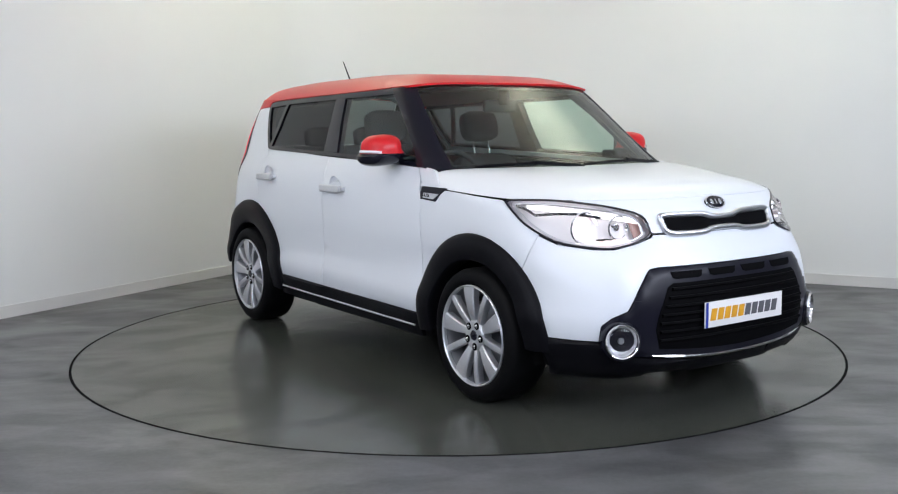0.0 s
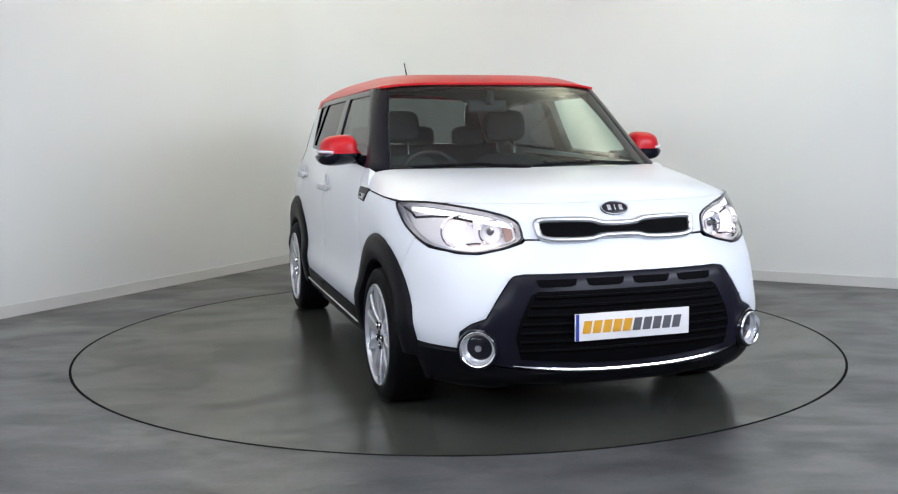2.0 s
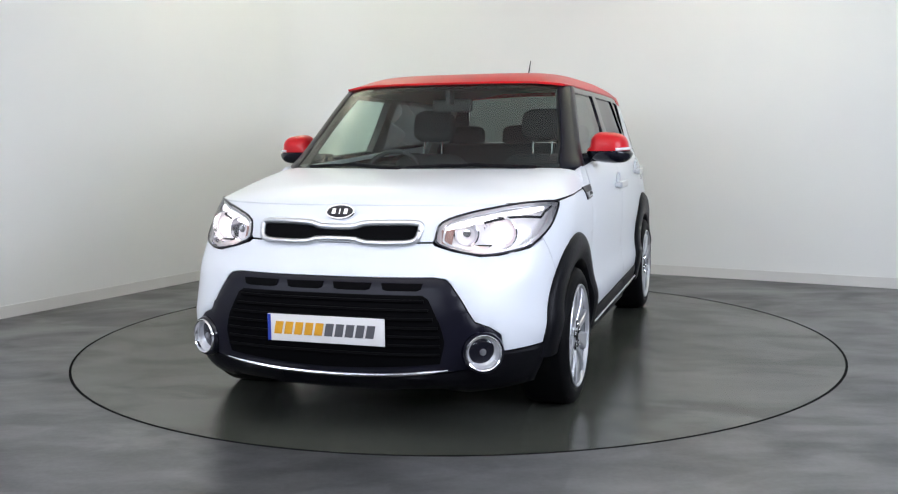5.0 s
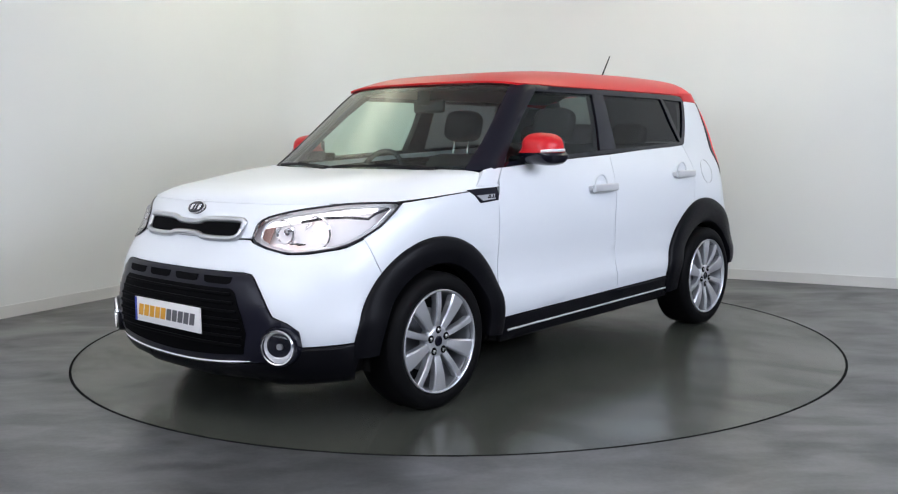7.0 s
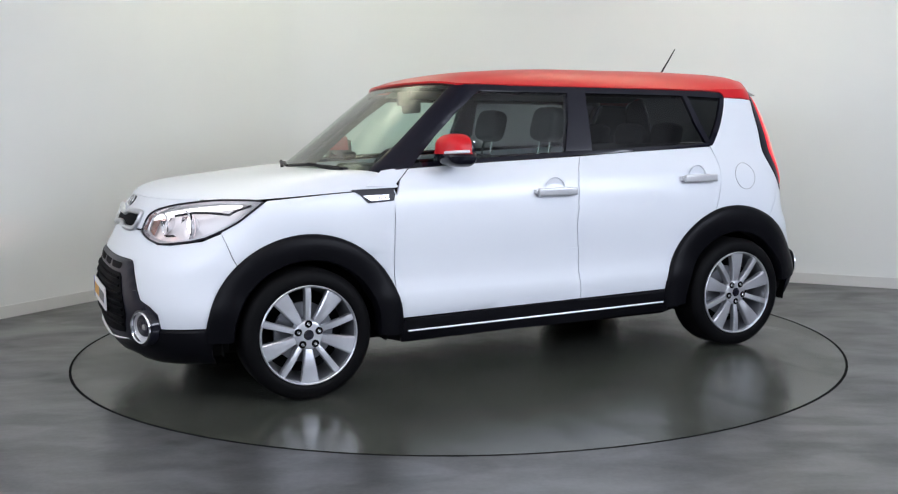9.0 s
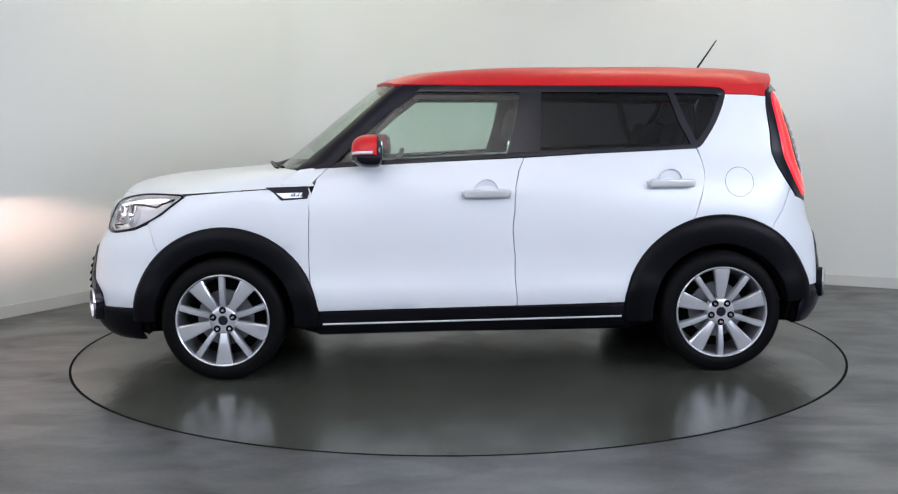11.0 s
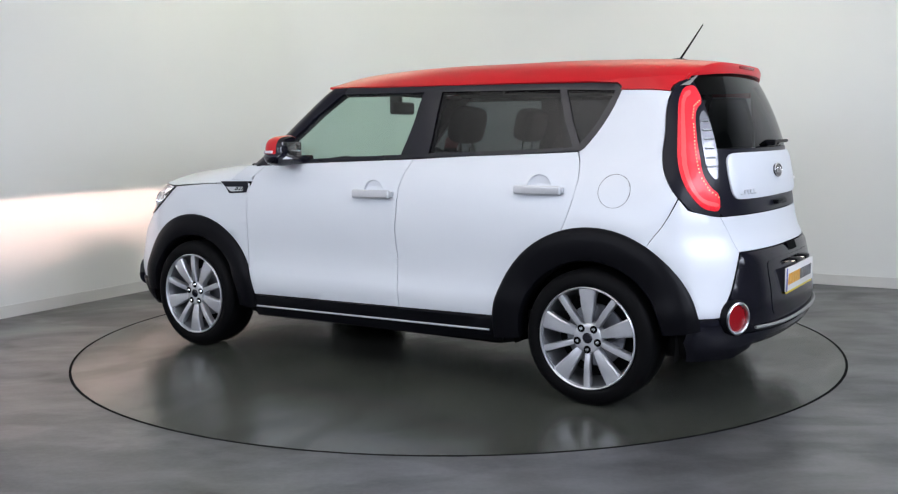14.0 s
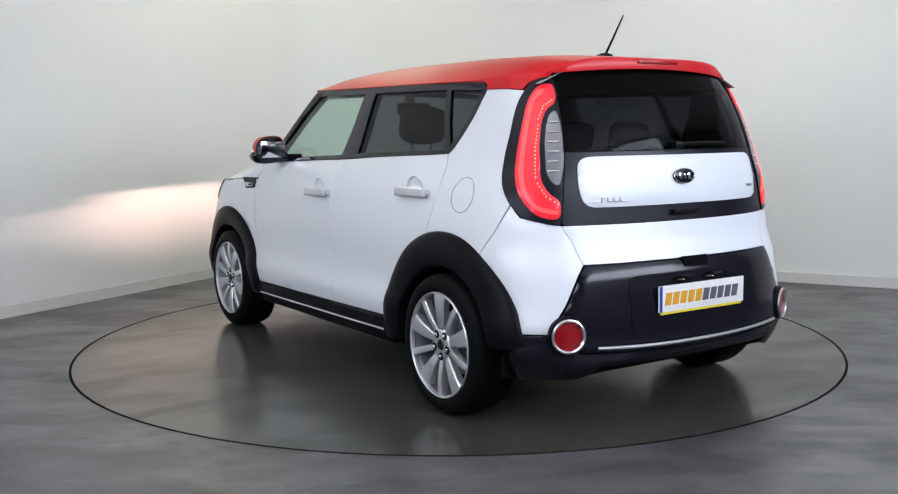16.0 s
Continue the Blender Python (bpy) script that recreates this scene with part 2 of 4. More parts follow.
class Skin:
    """s: 0 front centre, 1 end of the front curve, 2 start of the rear curve, 3 rear centre; negative and past 3: the other side."""

    def __init__(self, front, length, power):
        self.front, self.length, self.power = front, length, power

    def taper(self, y, z):
        k = min(max((y - 0.3) / 1.4, 0), 1.2)
        return 1 - SQUEEZE(z) * k * k

    def at(self, s, z):
        flip = 1
        if s < 0:
            s, flip = -s, -1
        if s > 3:
            s, flip = 6 - s, -1
        yf, lf, p = self.front(z), self.length(z), self.power(z)
        yr, w = TAILY(z), WIDTH(z)
        if s <= 1:
            a = s * math.pi / 2
            y, f = yf + lf * (1 - max(math.cos(a), 0) ** (2 / p)), math.sin(a) ** (2 / p)
        elif s <= 2:
            y, f = yf + lf + (s - 1) * (yr - TAIL_L(z) - yf - lf), 1
        else:
            a = (3 - s) * math.pi / 2
            y, f = yr - TAIL_L(z) * (1 - max(math.cos(a), 0) ** 0.8), math.sin(a) ** 0.8
        return Vector((flip * w * self.taper(y, z) * f, y, z))

    def normal(self, s, z):
        e = 0.004
        a, b = self.at(s + e, z) - self.at(s - e, z), self.at(s, min(z + e, 1.56)) - self.at(s, z - e)
        n = a.cross(b).normalized()
        q = self.at(s, z)
        return n if n.dot(Vector((q.x, q.y * 0.3, 0))) > 0 else -n

    def sy(self, y, z):
        yf, lf, p, yr = self.front(z), self.length(z), self.power(z), TAILY(z)
        if y < yf + lf:
            d = min(max(1 - (y - yf) / lf, 0), 1)
            return math.acos(d ** (p / 2)) * 2 / math.pi
        if y > yr - TAIL_L(z):
            d = min(max(1 - (yr - y) / TAIL_L(z), 0), 1)
            return 3 - math.acos(d ** 1.25) * 2 / math.pi
        return 1 + (y - yf - lf) / (yr - TAIL_L(z) - yf - lf)

    def fx(self, x, z):
        f = min(abs(x) / WIDTH(z), 1)
        return math.copysign(math.asin(f ** (self.power(z) / 2)) * 2 / math.pi, x)

    def rx(self, x, z):
        f = abs(x) / WIDTH(z)
        f = min(f / self.taper(TAILY(z) - 0.1, z), 1)
        a = math.asin(f ** 1.25) * 2 / math.pi
        return 3 - a if x >= 0 else 3 + a


LOWER = Skin(NOSE, curve_of([(0.2, 0.79), (0.42, 0.79), (0.6, 0.77), (0.8, 0.75), (1.0, 0.75)]), curve_of([(0.2, 2.95), (0.65, 2.9), (0.8, 2.65), (0.92, 2.5), (1.0, 2.45)]))
UPPER = Skin(SCREEN, SCREEN_L, lambda z: 2.0)


def ways(skin, spec):
    """Corner list: ('y', y, z) on the side, ('f', x, z) at the front, ('r', x, z) at the rear -> (s, z)."""
    pick = {"y": skin.sy, "f": skin.fx, "r": skin.rx}
    if spec[-1][0] != "mirror":
        return [(pick[k](a, z), z) for k, a, z in spec]
    half = [(pick[k](a, z), z) for k, a, z in spec[:-1]]
    turn = 6 if any(k == "r" for k, _, _ in spec) else 0
    return half + [(turn - s, z) for s, z in reversed(half) if abs(s - turn / 2) > 1e-6]


def side(points):
    return [("y", y, z) for y, z in points]


def front(points):
    return [("f", x, z) for x, z in points]


def rear(points):
    return [("r", x, z) for x, z in points]


def across(spec):
    """A front or rear outline given for x >= 0, to be closed with its mirror image."""
    return spec + [("mirror", 0, 0)]


def panel(skin, outline, thick=0.012, off=0.0, mirror=False, ds=0.035, dz=0.04, inset=0.0):
    """A curved plate on the skin inside an outline of (s, z), thickened inward."""
    bm = bmesh.new()
    face = bm.faces.new([bm.verts.new((s, z, 0)) for s, z in outline])
    ss, zs = [q[0] for q in outline], [q[1] for q in outline]
    for lo, hi, step, axis in ((min(ss), max(ss), ds, Vector((1, 0, 0))), (min(zs), max(zs), dz, Vector((0, 1, 0)))):
        k = math.ceil(lo / step) * step
        while k < hi:
            bmesh.ops.bisect_plane(bm, geom=bm.verts[:] + bm.edges[:] + bm.faces[:], plane_co=axis * k, plane_no=axis, dist=1e-6)
            k += step
    bmesh.ops.triangulate(bm, faces=[f for f in bm.faces if len(f.verts) > 4])
    inner = {}
    rim = {v for e in bm.edges if e.is_boundary for v in e.verts}
    for v in bm.verts:
        s, z = v.co.x, v.co.y
        n = skin.normal(s, z)
        q = skin.at(s, z)
        v.co = q + n * (off - (inset if v in rim else 0))
        inner[v] = q + n * (off - thick)
    if thick:
        old_faces, old_edges = bm.faces[:], [e for e in bm.edges if e.is_boundary]
        twin = {v: bm.verts.new(c) for v, c in inner.items()}
        for f in old_faces:
            bm.faces.new([twin[v] for v in reversed(f.verts)])
        for e in old_edges:
            a, b = e.verts
            bm.faces.new((a, b, twin[b], twin[a]))
    if mirror:
        bmesh.ops.scale(bm, vec=(-1, 1, 1), verts=bm.verts)
    bmesh.ops.recalc_face_normals(bm, faces=bm.faces)
    if not thick:
        q = bm.faces[0].calc_center_median()
        if bm.faces[0].normal.dot(Vector((q.x, q.y, 0))) < 0:
            bmesh.ops.reverse_faces(bm, faces=bm.faces)
    return bm


def rounded(outline, times=2):
    """The same outline with its corners cut round."""
    for _ in range(times):
        cut = []
        for (a, b), (c, d) in zip(outline, outline[1:] + outline[:1]):
            cut += [(a * 0.78 + c * 0.22, b * 0.78 + d * 0.22), (a * 0.22 + c * 0.78, b * 0.22 + d * 0.78)]
        outline = cut
    return outline


def arc(cy, cz, r, a0, a1, n=18, k=1.0):
    return [(cy + r * math.cos(radians(a0 + (a1 - a0) * i / n)), cz + k * r * math.sin(radians(a0 + (a1 - a0) * i / n))) for i in range(n + 1)]


# ---- room ----
def wall(name, points, height, thick, out, paint=WALL):
    """A wall slab that follows plan points (u, v), with its thickness behind it."""
    bm = bmesh.new()
    cols = []
    for i, (u, v) in enumerate(points):
        ou, ov = out[i] if isinstance(out, list) else out
        cols.append([bm.verts.new(room(u, v, 0)), bm.verts.new(room(u, v, height)), bm.verts.new(room(u + ou * thick, v + ov * thick, height)), bm.verts.new(room(u + ou * thick, v + ov * thick, 0))])
    for a, b in zip(cols, cols[1:]):
        for k in range(4):
            bm.faces.new((a[k], b[k], b[(k + 1) % 4], a[(k + 1) % 4]))
    bm.faces.new(cols[0])
    bm.faces.new(cols[-1][::-1])
    bmesh.ops.recalc_face_normals(bm, faces=bm.faces)
    return part(name, bm, paint)


def build_room():
    bend = [(COVE - COVE * math.cos(radians(a)), COVE - COVE * math.sin(radians(a))) for a in range(0, 91, 6)]
    outs = [(-math.cos(radians(a)), -math.sin(radians(a))) for a in range(0, 91, 6)]
    tagged(wall("wall_corner", [(0, ROOM_V)] + bend + [(ROOM_U, 0)], ROOM_H, 0.15, [(-1, 0)] + outs + [(0, -1)]), "white painted showroom wall with a rounded corner", "wall", kind="structure")
    inner = [(0.014, ROOM_V)] + [(u + 0.014 * math.cos(radians(a)), v + 0.014 * math.sin(radians(a))) for (u, v), a in zip(bend, range(0, 91, 6))] + [(ROOM_U, 0.014)]
    tagged(wall("baseboard", inner, 0.085, 0.012, [(-1, 0)] + outs + [(0, -1)], SKIRT), "off-white painted skirting board along the wall", "skirting", kind="structure")
    tagged(wall("wall_south", [(-0.15, ROOM_V + 0.002), (ROOM_U + 0.15, ROOM_V + 0.002)], ROOM_H, 0.15, (0, 1), BACKWALL), "unseen grey wall closing the showroom, dark to dim reflections", "wall", kind="structure")
    tagged(wall("wall_east", [(ROOM_U + 0.002, -0.15), (ROOM_U + 0.002, ROOM_V)], ROOM_H, 0.15, (1, 0), BACKWALL), "unseen grey wall closing the showroom, dark to dim reflections", "wall", kind="structure")
    bm = box(ROOM_U + 0.3, ROOM_V + 0.3, 0.1, ROOM_U / 2, -ROOM_V / 2, ROOM_H + 0.052)
    bmesh.ops.transform(bm, matrix=ROOM, verts=bm.verts)
    tagged(part("ceiling", bm, CEIL), "plain pale ceiling of the showroom", "ceiling", kind="structure")
    # floor with a round opening for the turntable
    bm = bmesh.new()
    n = 128
    hole = [Vector((math.cos(2 * math.pi * i / n), math.sin(2 * math.pi * i / n), 0)) for i in range(n)]
    rings = [[bm.verts.new(q * TABLE_R + Vector((0, 0, z))) for q in hole] for z in (-0.06, 0.0)]
    rings.append([bm.verts.new(q * 2.9) for q in hole])
    far = []
    for q in hole:
        far.append(bm.verts.new(q * 13))
    rings.append(far)
    for a, b in zip(rings, rings[1:]):
        for i in range(n):
            bm.faces.new((a[i], a[(i + 1) % n], b[(i + 1) % n], b[i]))
    bmesh.ops.recalc_face_normals(bm, faces=bm.faces)
    tagged(part("floor", bm, FLOOR, smooth=False), "sealed grey screed floor with streaky sheen and stains", "floor", kind="structure")
    bm = bmesh.new()
    bmesh.ops.create_circle(bm, cap_ends=True, radius=TABLE_R + 0.05, segments=64)
    bmesh.ops.translate(bm, vec=(0, 0, -0.058), verts=bm.verts)
    tagged(part("turntable_pit", bm, GAP), "dark pit below the turntable's rim", "pit", kind="structure")


TABLE_R = 2.2405


def build_turntable():
    bm = lathe([(0, 0), (TABLE_R - 0.5, 0), (TABLE_R - 0.0145, 0), (TABLE_R - 0.0145, -0.05), (0, -0.05)], 160)
    table = tagged(part("turntable", bm, DISC, smooth=False), "round grey screed car turntable with a black rubber seal", "turntable")
    part("rubber_seal", lathe([(TABLE_R - 0.0148, -0.004), (TABLE_R - 0.0146, 0.0010), (TABLE_R - 0.0012, 0.0010), (TABLE_R - 0.001, -0.004)], 160), GAP, table, "black rubber seal")
    return table


build_room()
turntable = build_turntable()

# ---- car ----
car = tagged(new("car"), "white hatchback car with red roof and mirrors, lamps lit, on turntable", "car")
LEFT, RIGHT = False, True
ARCH_F, ARCH_R, ARCH_Z = -1.275, 1.283, 0.315
FR, RR, INR = 0.477, 0.506, 0.35


def edge_z(y):
    """Height of the bonnet's side shut line."""
    return 0.957 + 0.04 * min(max((y + 1.5) / 0.7, 0), 1)


def build_shell():
    """Black inner shell that shows in the shut lines."""
    for mir in (LEFT, RIGHT):
        o = side([(-1.70, 0.22)] + arc(ARCH_F, ARCH_Z, INR + 0.03, 190, -10) + [(-0.80, 0.22), (0.80, 0.22)] + arc(ARCH_R, ARCH_Z, INR + 0.03, 190, -10) + [(1.70, 0.25)])
        o += rear([(0.001, 0.30), (0.001, 0.9)]) + side([(1.50, 1.02), (1.1, 1.12), (0.2, 1.10), (-0.8, 1.05), (-0.95, 0.965), (-1.42, 0.945), (-1.52, 0.83), (-1.64, 0.745)])
        part("inner_shell", panel(LOWER, ways(LOWER, o), 0.02, -0.022, mir, 0.06, 0.08), UNDER, car)
        o = front([(0.001, 0.26), (0.60, 0.24)]) + side([(-1.705, 0.22), (-1.72, 0.39), (-1.645, 0.742)]) + front([(0.64, 0.735), (0.40, 0.785), (0.395, 0.90), (0.001, 0.93)])
        part("inner_shell", panel(LOWER, ways(LOWER, o), 0.02, -0.026, mir, 0.06, 0.08), UNDER, car)
        for cy in (ARCH_F, ARCH_R):
            bm = lathe([(0.0, 0), (0.405, 0), (0.405, 0.26)], 40, pose(0.58, cy, ARCH_Z, 0, 90, 0))
            bmesh.ops.bisect_plane(bm, geom=bm.verts[:] + bm.edges[:] + bm.faces[:], plane_co=(0, 0, 0.24), plane_no=(0, 0, 1), clear_inner=True)
            if mir:
                bmesh.ops.scale(bm, vec=(-1, 1, 1), verts=bm.verts)
            part("wheel_liner", bm, UNDER, car)
    part("floor_pan", box(1.36, 3.7, 0.10, 0, -0.03, 0.27, 0.03), UNDER, car)


def build_bonnet():
    bm = bmesh.new()
    rows = []
    yf = NOSE(0.955) + 0.002
    ridge = curve_of([(-1.915, 0.957), (-1.90, 0.975), (-1.86, 0.997), (-1.78, 1.019), (-1.6, 1.043), (-1.4, 1.058), (-1.1, 1.072), (-0.8, 1.078)])
    ys = [yf + 0.75 * (1 - math.cos(a * math.pi / 2 / 22) ** 0.8) for a in range(1, 21)]
    ys += [ys[-1] + (-0.86 - ys[-1]) * i / 12 for i in range(1, 13)]
    for y in ys:
        e = edge_z(y)
        q = LOWER.at(LOWER.sy(y, 0.955), min(e, 0.99))
        w = q.x - 0.004
        row = []
        for i in range(-20, 21):
            u = math.copysign(1 - (1 - abs(i) / 20) ** 2.2, i)
            x, lift = u * w, 1 - abs(u) ** (3.2 + 16.0 * max(0, min(1, (y + 1.6) / 0.7)) ** 2)
            z = e + (ridge(y) - e) * lift
            yy = y
            if y > -1.2:
                limit = SCREEN(1.06) + 0.155 * (x / 0.72) ** 2 - 0.012 + 0.5 * max(0, abs(x) - 0.70)
                k = (y + 1.2) / (-0.86 + 1.2)
                yy = -1.2 + k * (limit + 1.2)
            row.append(bm.verts.new((x, yy, z)))
        rows.append(row)
    for a, b in zip(rows, rows[1:]):
        for i in range(40):
            bm.faces.new((a[i], a[i + 1], b[i + 1], b[i]))
    bmesh.ops.recalc_face_normals(bm, faces=bm.faces)
    if sum(f.normal.z for f in bm.faces) < 0:
        bmesh.ops.reverse_faces(bm, faces=bm.faces)
    o = across(front([(0.0, 0.812), (0.20, 0.812), (0.412, 0.814), (0.424, 0.84), (0.428, 0.885), (0.50, 0.915), (0.62, 0.943), (0.70, 0.9545), (0.0, 0.9545)]))
    nose_bm = panel(LOWER, ways(LOWER, o), 0.012, 0.0, False, 0.03, 0.02)
    lip = tube([LOWER.at(LOWER.fx(x, 0.956), 0.956) - LOWER.normal(LOWER.fx(x, 0.956), 0.956) * 0.0035 for x in np.linspace(-0.66, 0.66, 60)], 0.006, 8)
    part("bonnet", merge(bm, nose_bm, lip), WHITE, car, "white bonnet")


def arch_ring(cy, r, a0, a1, mir):
    """Wheel-arch cladding: a rounded band round the arch, from its outer to its inner lip."""
    bm = bmesh.new()
    rows = []
    steps = [(r, -0.03), (r, 0.004), (r - 0.006, 0.012), (r - 0.022, 0.021), (r - 0.06, 0.026), (INR + 0.03, 0.024), (INR + 0.008, 0.018), (INR, 0.006), (INR, -0.06)]
    for k in range(49):
        a = radians(a0 + (a1 - a0) * k / 48)
        row = []
        for rad, off in steps:
            y, z = cy + rad * math.cos(a), ARCH_Z + rad * math.sin(a)
            q = LOWER.sy(y, z)
            row.append(bm.verts.new(LOWER.at(q, z) + LOWER.normal(q, z) * off))
        rows.append(row)
    for a, b in zip(rows, rows[1:]):
        for k in range(len(steps) - 1):
            bm.faces.new((a[k], a[k + 1], b[k + 1], b[k]))
    bm.faces.new(rows[0])
    bm.faces.new(rows[-1][::-1])
    if mir:
        bmesh.ops.scale(bm, vec=(-1, 1, 1), verts=bm.verts)
    bmesh.ops.recalc_face_normals(bm, faces=bm.faces)
    return bm


LAMP_OUT = curve_of([(0.871, 1.735), (0.905, 1.712), (0.99, 1.645), (1.105, 1.588), (1.25, 1.580), (1.39, 1.574), (1.45, 1.586)])


def build_sides():
    for mir in (LEFT, RIGHT):
        # front wing
        o = side([(-0.831, 0.44), (-0.8405, 0.55), (-0.840, 0.67), (-0.833, 0.86), (-0.826, 0.93), (-0.83, 0.984), (-1.0, edge_z(-1.0) - 0.006), (-1.25, edge_z(-1.25) - 0.006), (-1.45, 0.951),
                  (-1.50, 0.915), (-1.58, 0.855), (-1.66, 0.812), (-1.595, 0.655)] + arc(ARCH_F, ARCH_Z, FR, 133, 16))
        part("front_wing", panel(LOWER, ways(LOWER, o), mirror=mir, inset=0.002), WHITE, car)
        o = side([(-0.97, 1.004), (-0.829, 0.998), (-0.794, 1.032), (-0.739, 1.083), (-0.80, 1.085), (-0.88, 1.076)])
        part("scuttle_corner", panel(LOWER, ways(LOWER, o), 0.03, -0.003, mir, 0.03, 0.02), WHITE, car)
        # doors
        o = side([(-0.795, 0.352), (0.222, 0.366), (0.217, 0.45), (0.214, 0.62), (0.212, 0.85), (0.217, 0.97), (0.238, 1.06), (0.268, 1.121), (-0.2, 1.105), (-0.5, 1.093), (-0.735, 1.081),
                  (-0.79, 1.03), (-0.822, 0.95), (-0.829, 0.86), (-0.836, 0.67), (-0.836, 0.55), (-0.825, 0.45)])
        door = part("door", panel(LOWER, ways(LOWER, o), 0.02, mirror=mir, inset=0.002), WHITE, car)
        handle(door, 0.07, 0.945, mir)
        o = side([(0.226, 0.366), (0.782, 0.374), (0.785, 0.41)] + arc(ARCH_R, ARCH_Z, RR, 168, 106.5, 12) + [(1.153, 0.83), (1.185, 0.93), (1.203, 1.04), (1.195, 1.10), (1.175, 1.158), (0.98, 1.150), (0.6, 1.137),
                  (0.272, 1.121), (0.242, 1.06), (0.221, 0.97), (0.216, 0.85), (0.218, 0.62), (0.221, 0.45)])
        door = part("door", panel(LOWER, ways(LOWER, o), 0.02, mirror=mir, inset=0.002), WHITE, car)
        handle(door, 1.02, 0.985, mir)
        # rear quarter
        o = side(arc(ARCH_R, ARCH_Z, RR, 105.8, 58.2, 12) + [(1.608, 0.830)] + [(LAMP_OUT(z) - 0.004, z) for z in np.linspace(0.957, 1.428, 15)] + [(1.345, 1.440), (1.182, 1.163), (1.199, 1.10), (1.207, 1.04), (1.188, 0.93), (1.1555, 0.83)])
        quarter = part("rear_quarter", panel(UPPER, ways(UPPER, o), mirror=mir, inset=0.002), WHITE, car)
        if not mir:
            o = [(UPPER.sy(1.385 + 0.075 * math.cos(2 * math.pi * i / 40), 0.985 + 0.075 * math.sin(2 * math.pi * i / 40)), 0.985 + 0.075 * math.sin(2 * math.pi * i / 40)) for i in range(40)]
            ring = [UPPER.at(s, z) + UPPER.normal(s, z) * 0.0003 for s, z in o]
            part("fuel_flap", panel(UPPER, [(a * 0.95 + UPPER.sy(1.385, 0.985) * 0.05, b * 0.95 + 0.985 * 0.05) for a, b in o], 0.006, 0.0015, mir, inset=0.001), WHITE, quarter)
            part("flap_seam", tube(ring, 0.0009, 6, True), GAP, quarter)
        # sill
        o = side([(-0.80, 0.225), (0.82, 0.245), (0.80, 0.368), (0.2, 0.360), (-0.79, 0.344)])
        sill = part("sill", panel(LOWER, ways(LOWER, o), 0.03, 0.012, mir, inset=0.01), PLASTIC, car, "black plastic sill")
        pts = [LOWER.at(LOWER.sy(y, 0.285 + 0.011 * (y + 0.78)), 0.285 + 0.011 * (y + 0.78)) + Vector((0.018, 0, 0)) for y in np.linspace(-0.775, 0.765, 30)]
        bm = tube(pts, 0.005, 8)
        if mir:
            bmesh.ops.scale(bm, vec=(-1, 1, 1), verts=bm.verts)
        part("sill_strip", bm, HANDLE, sill, "bright chrome strip")
        # arch cladding
        for cy, r, ends in ((ARCH_F, FR, (-9, 184)), (ARCH_R, RR, (-4, 189))):
            lo = 4 if cy < 0 else 12
            part("arch_cladding", arch_ring(cy, r, ends[0] + lo, ends[1] - 4, mir), PLASTIC, car, "black plastic wheel-arch cladding")
        # badge plate behind the wing
        o = side([(-1.050, 0.988), (-0.838, 0.992), (-0.838, 0.930), (-0.970, 0.922)])
        vent = part("wing_vent", panel(LOWER, ways(LOWER, o), 0.008, 0.005, mir, inset=0.001), PILLAR, car, "gloss black wing trim with silver insert")
        o = side([(-0.995, 0.958), (-0.862, 0.960), (-0.862, 0.937), (-0.955, 0.932)])
        part("vent_insert", panel(LOWER, ways(LOWER, o), 0.004, 0.008, mir), ALLOY, vent)
        for y, w, lean in ((-0.938, 0.020, 0.016), (-0.914, 0.014, 0.004), (-0.894, 0.014, 0.004), (-0.874, 0.012, 0.0)):
            for za, zb, ya, yb in ((0.942, 0.946, 0, w), (0.942, 0.957, w - 0.004, w)) if lean < 0.01 else ((0.942, 0.957, w - 0.005, w),):
                o = side([(y + ya, za), (y + yb, za), (y + yb + lean * (zb - za) / 0.015, zb), (y + ya + lean * (zb - za) / 0.015, zb)])
                part("model_mark", panel(LOWER, ways(LOWER, o), 0.002, 0.010, mir), GLOSS, vent)


def handle(door, y, z, mir):
    s = LOWER.sy(y, z)
    q, n = LOWER.at(s, z), LOWER.normal(s, z)
    bits = [box(0.024, 0.235, 0.042, 0.030, 0, 0, 0.010, 3), box(0.03, 0.05, 0.026, 0.008, -0.1, 0, 0.006), box(0.03, 0.05, 0.026, 0.008, 0.1, 0, 0.006)]
    bm = merge(*bits)
    cup = lathe([(0.0, -0.012), (0.055, -0.006), (0.062, 0.001), (0.060, 0.002)], 28, pose(0, 0, 0.012, 0, 90, 0))
    turn = Matrix.Translation(q) @ Matrix.Rotation(math.atan2(n.y, n.x), 4, "Z")
    for b in (bm, cup):
        bmesh.ops.transform(b, matrix=turn, verts=b.verts)
        if mir:
            bmesh.ops.scale(b, vec=(-1, 1, 1), verts=b.verts)
            bmesh.ops.reverse_faces(b, faces=b.faces)
    part("door_handle", bm, HANDLE, door, "satin silver handle")
    part("handle_cup", cup, WHITE, door)


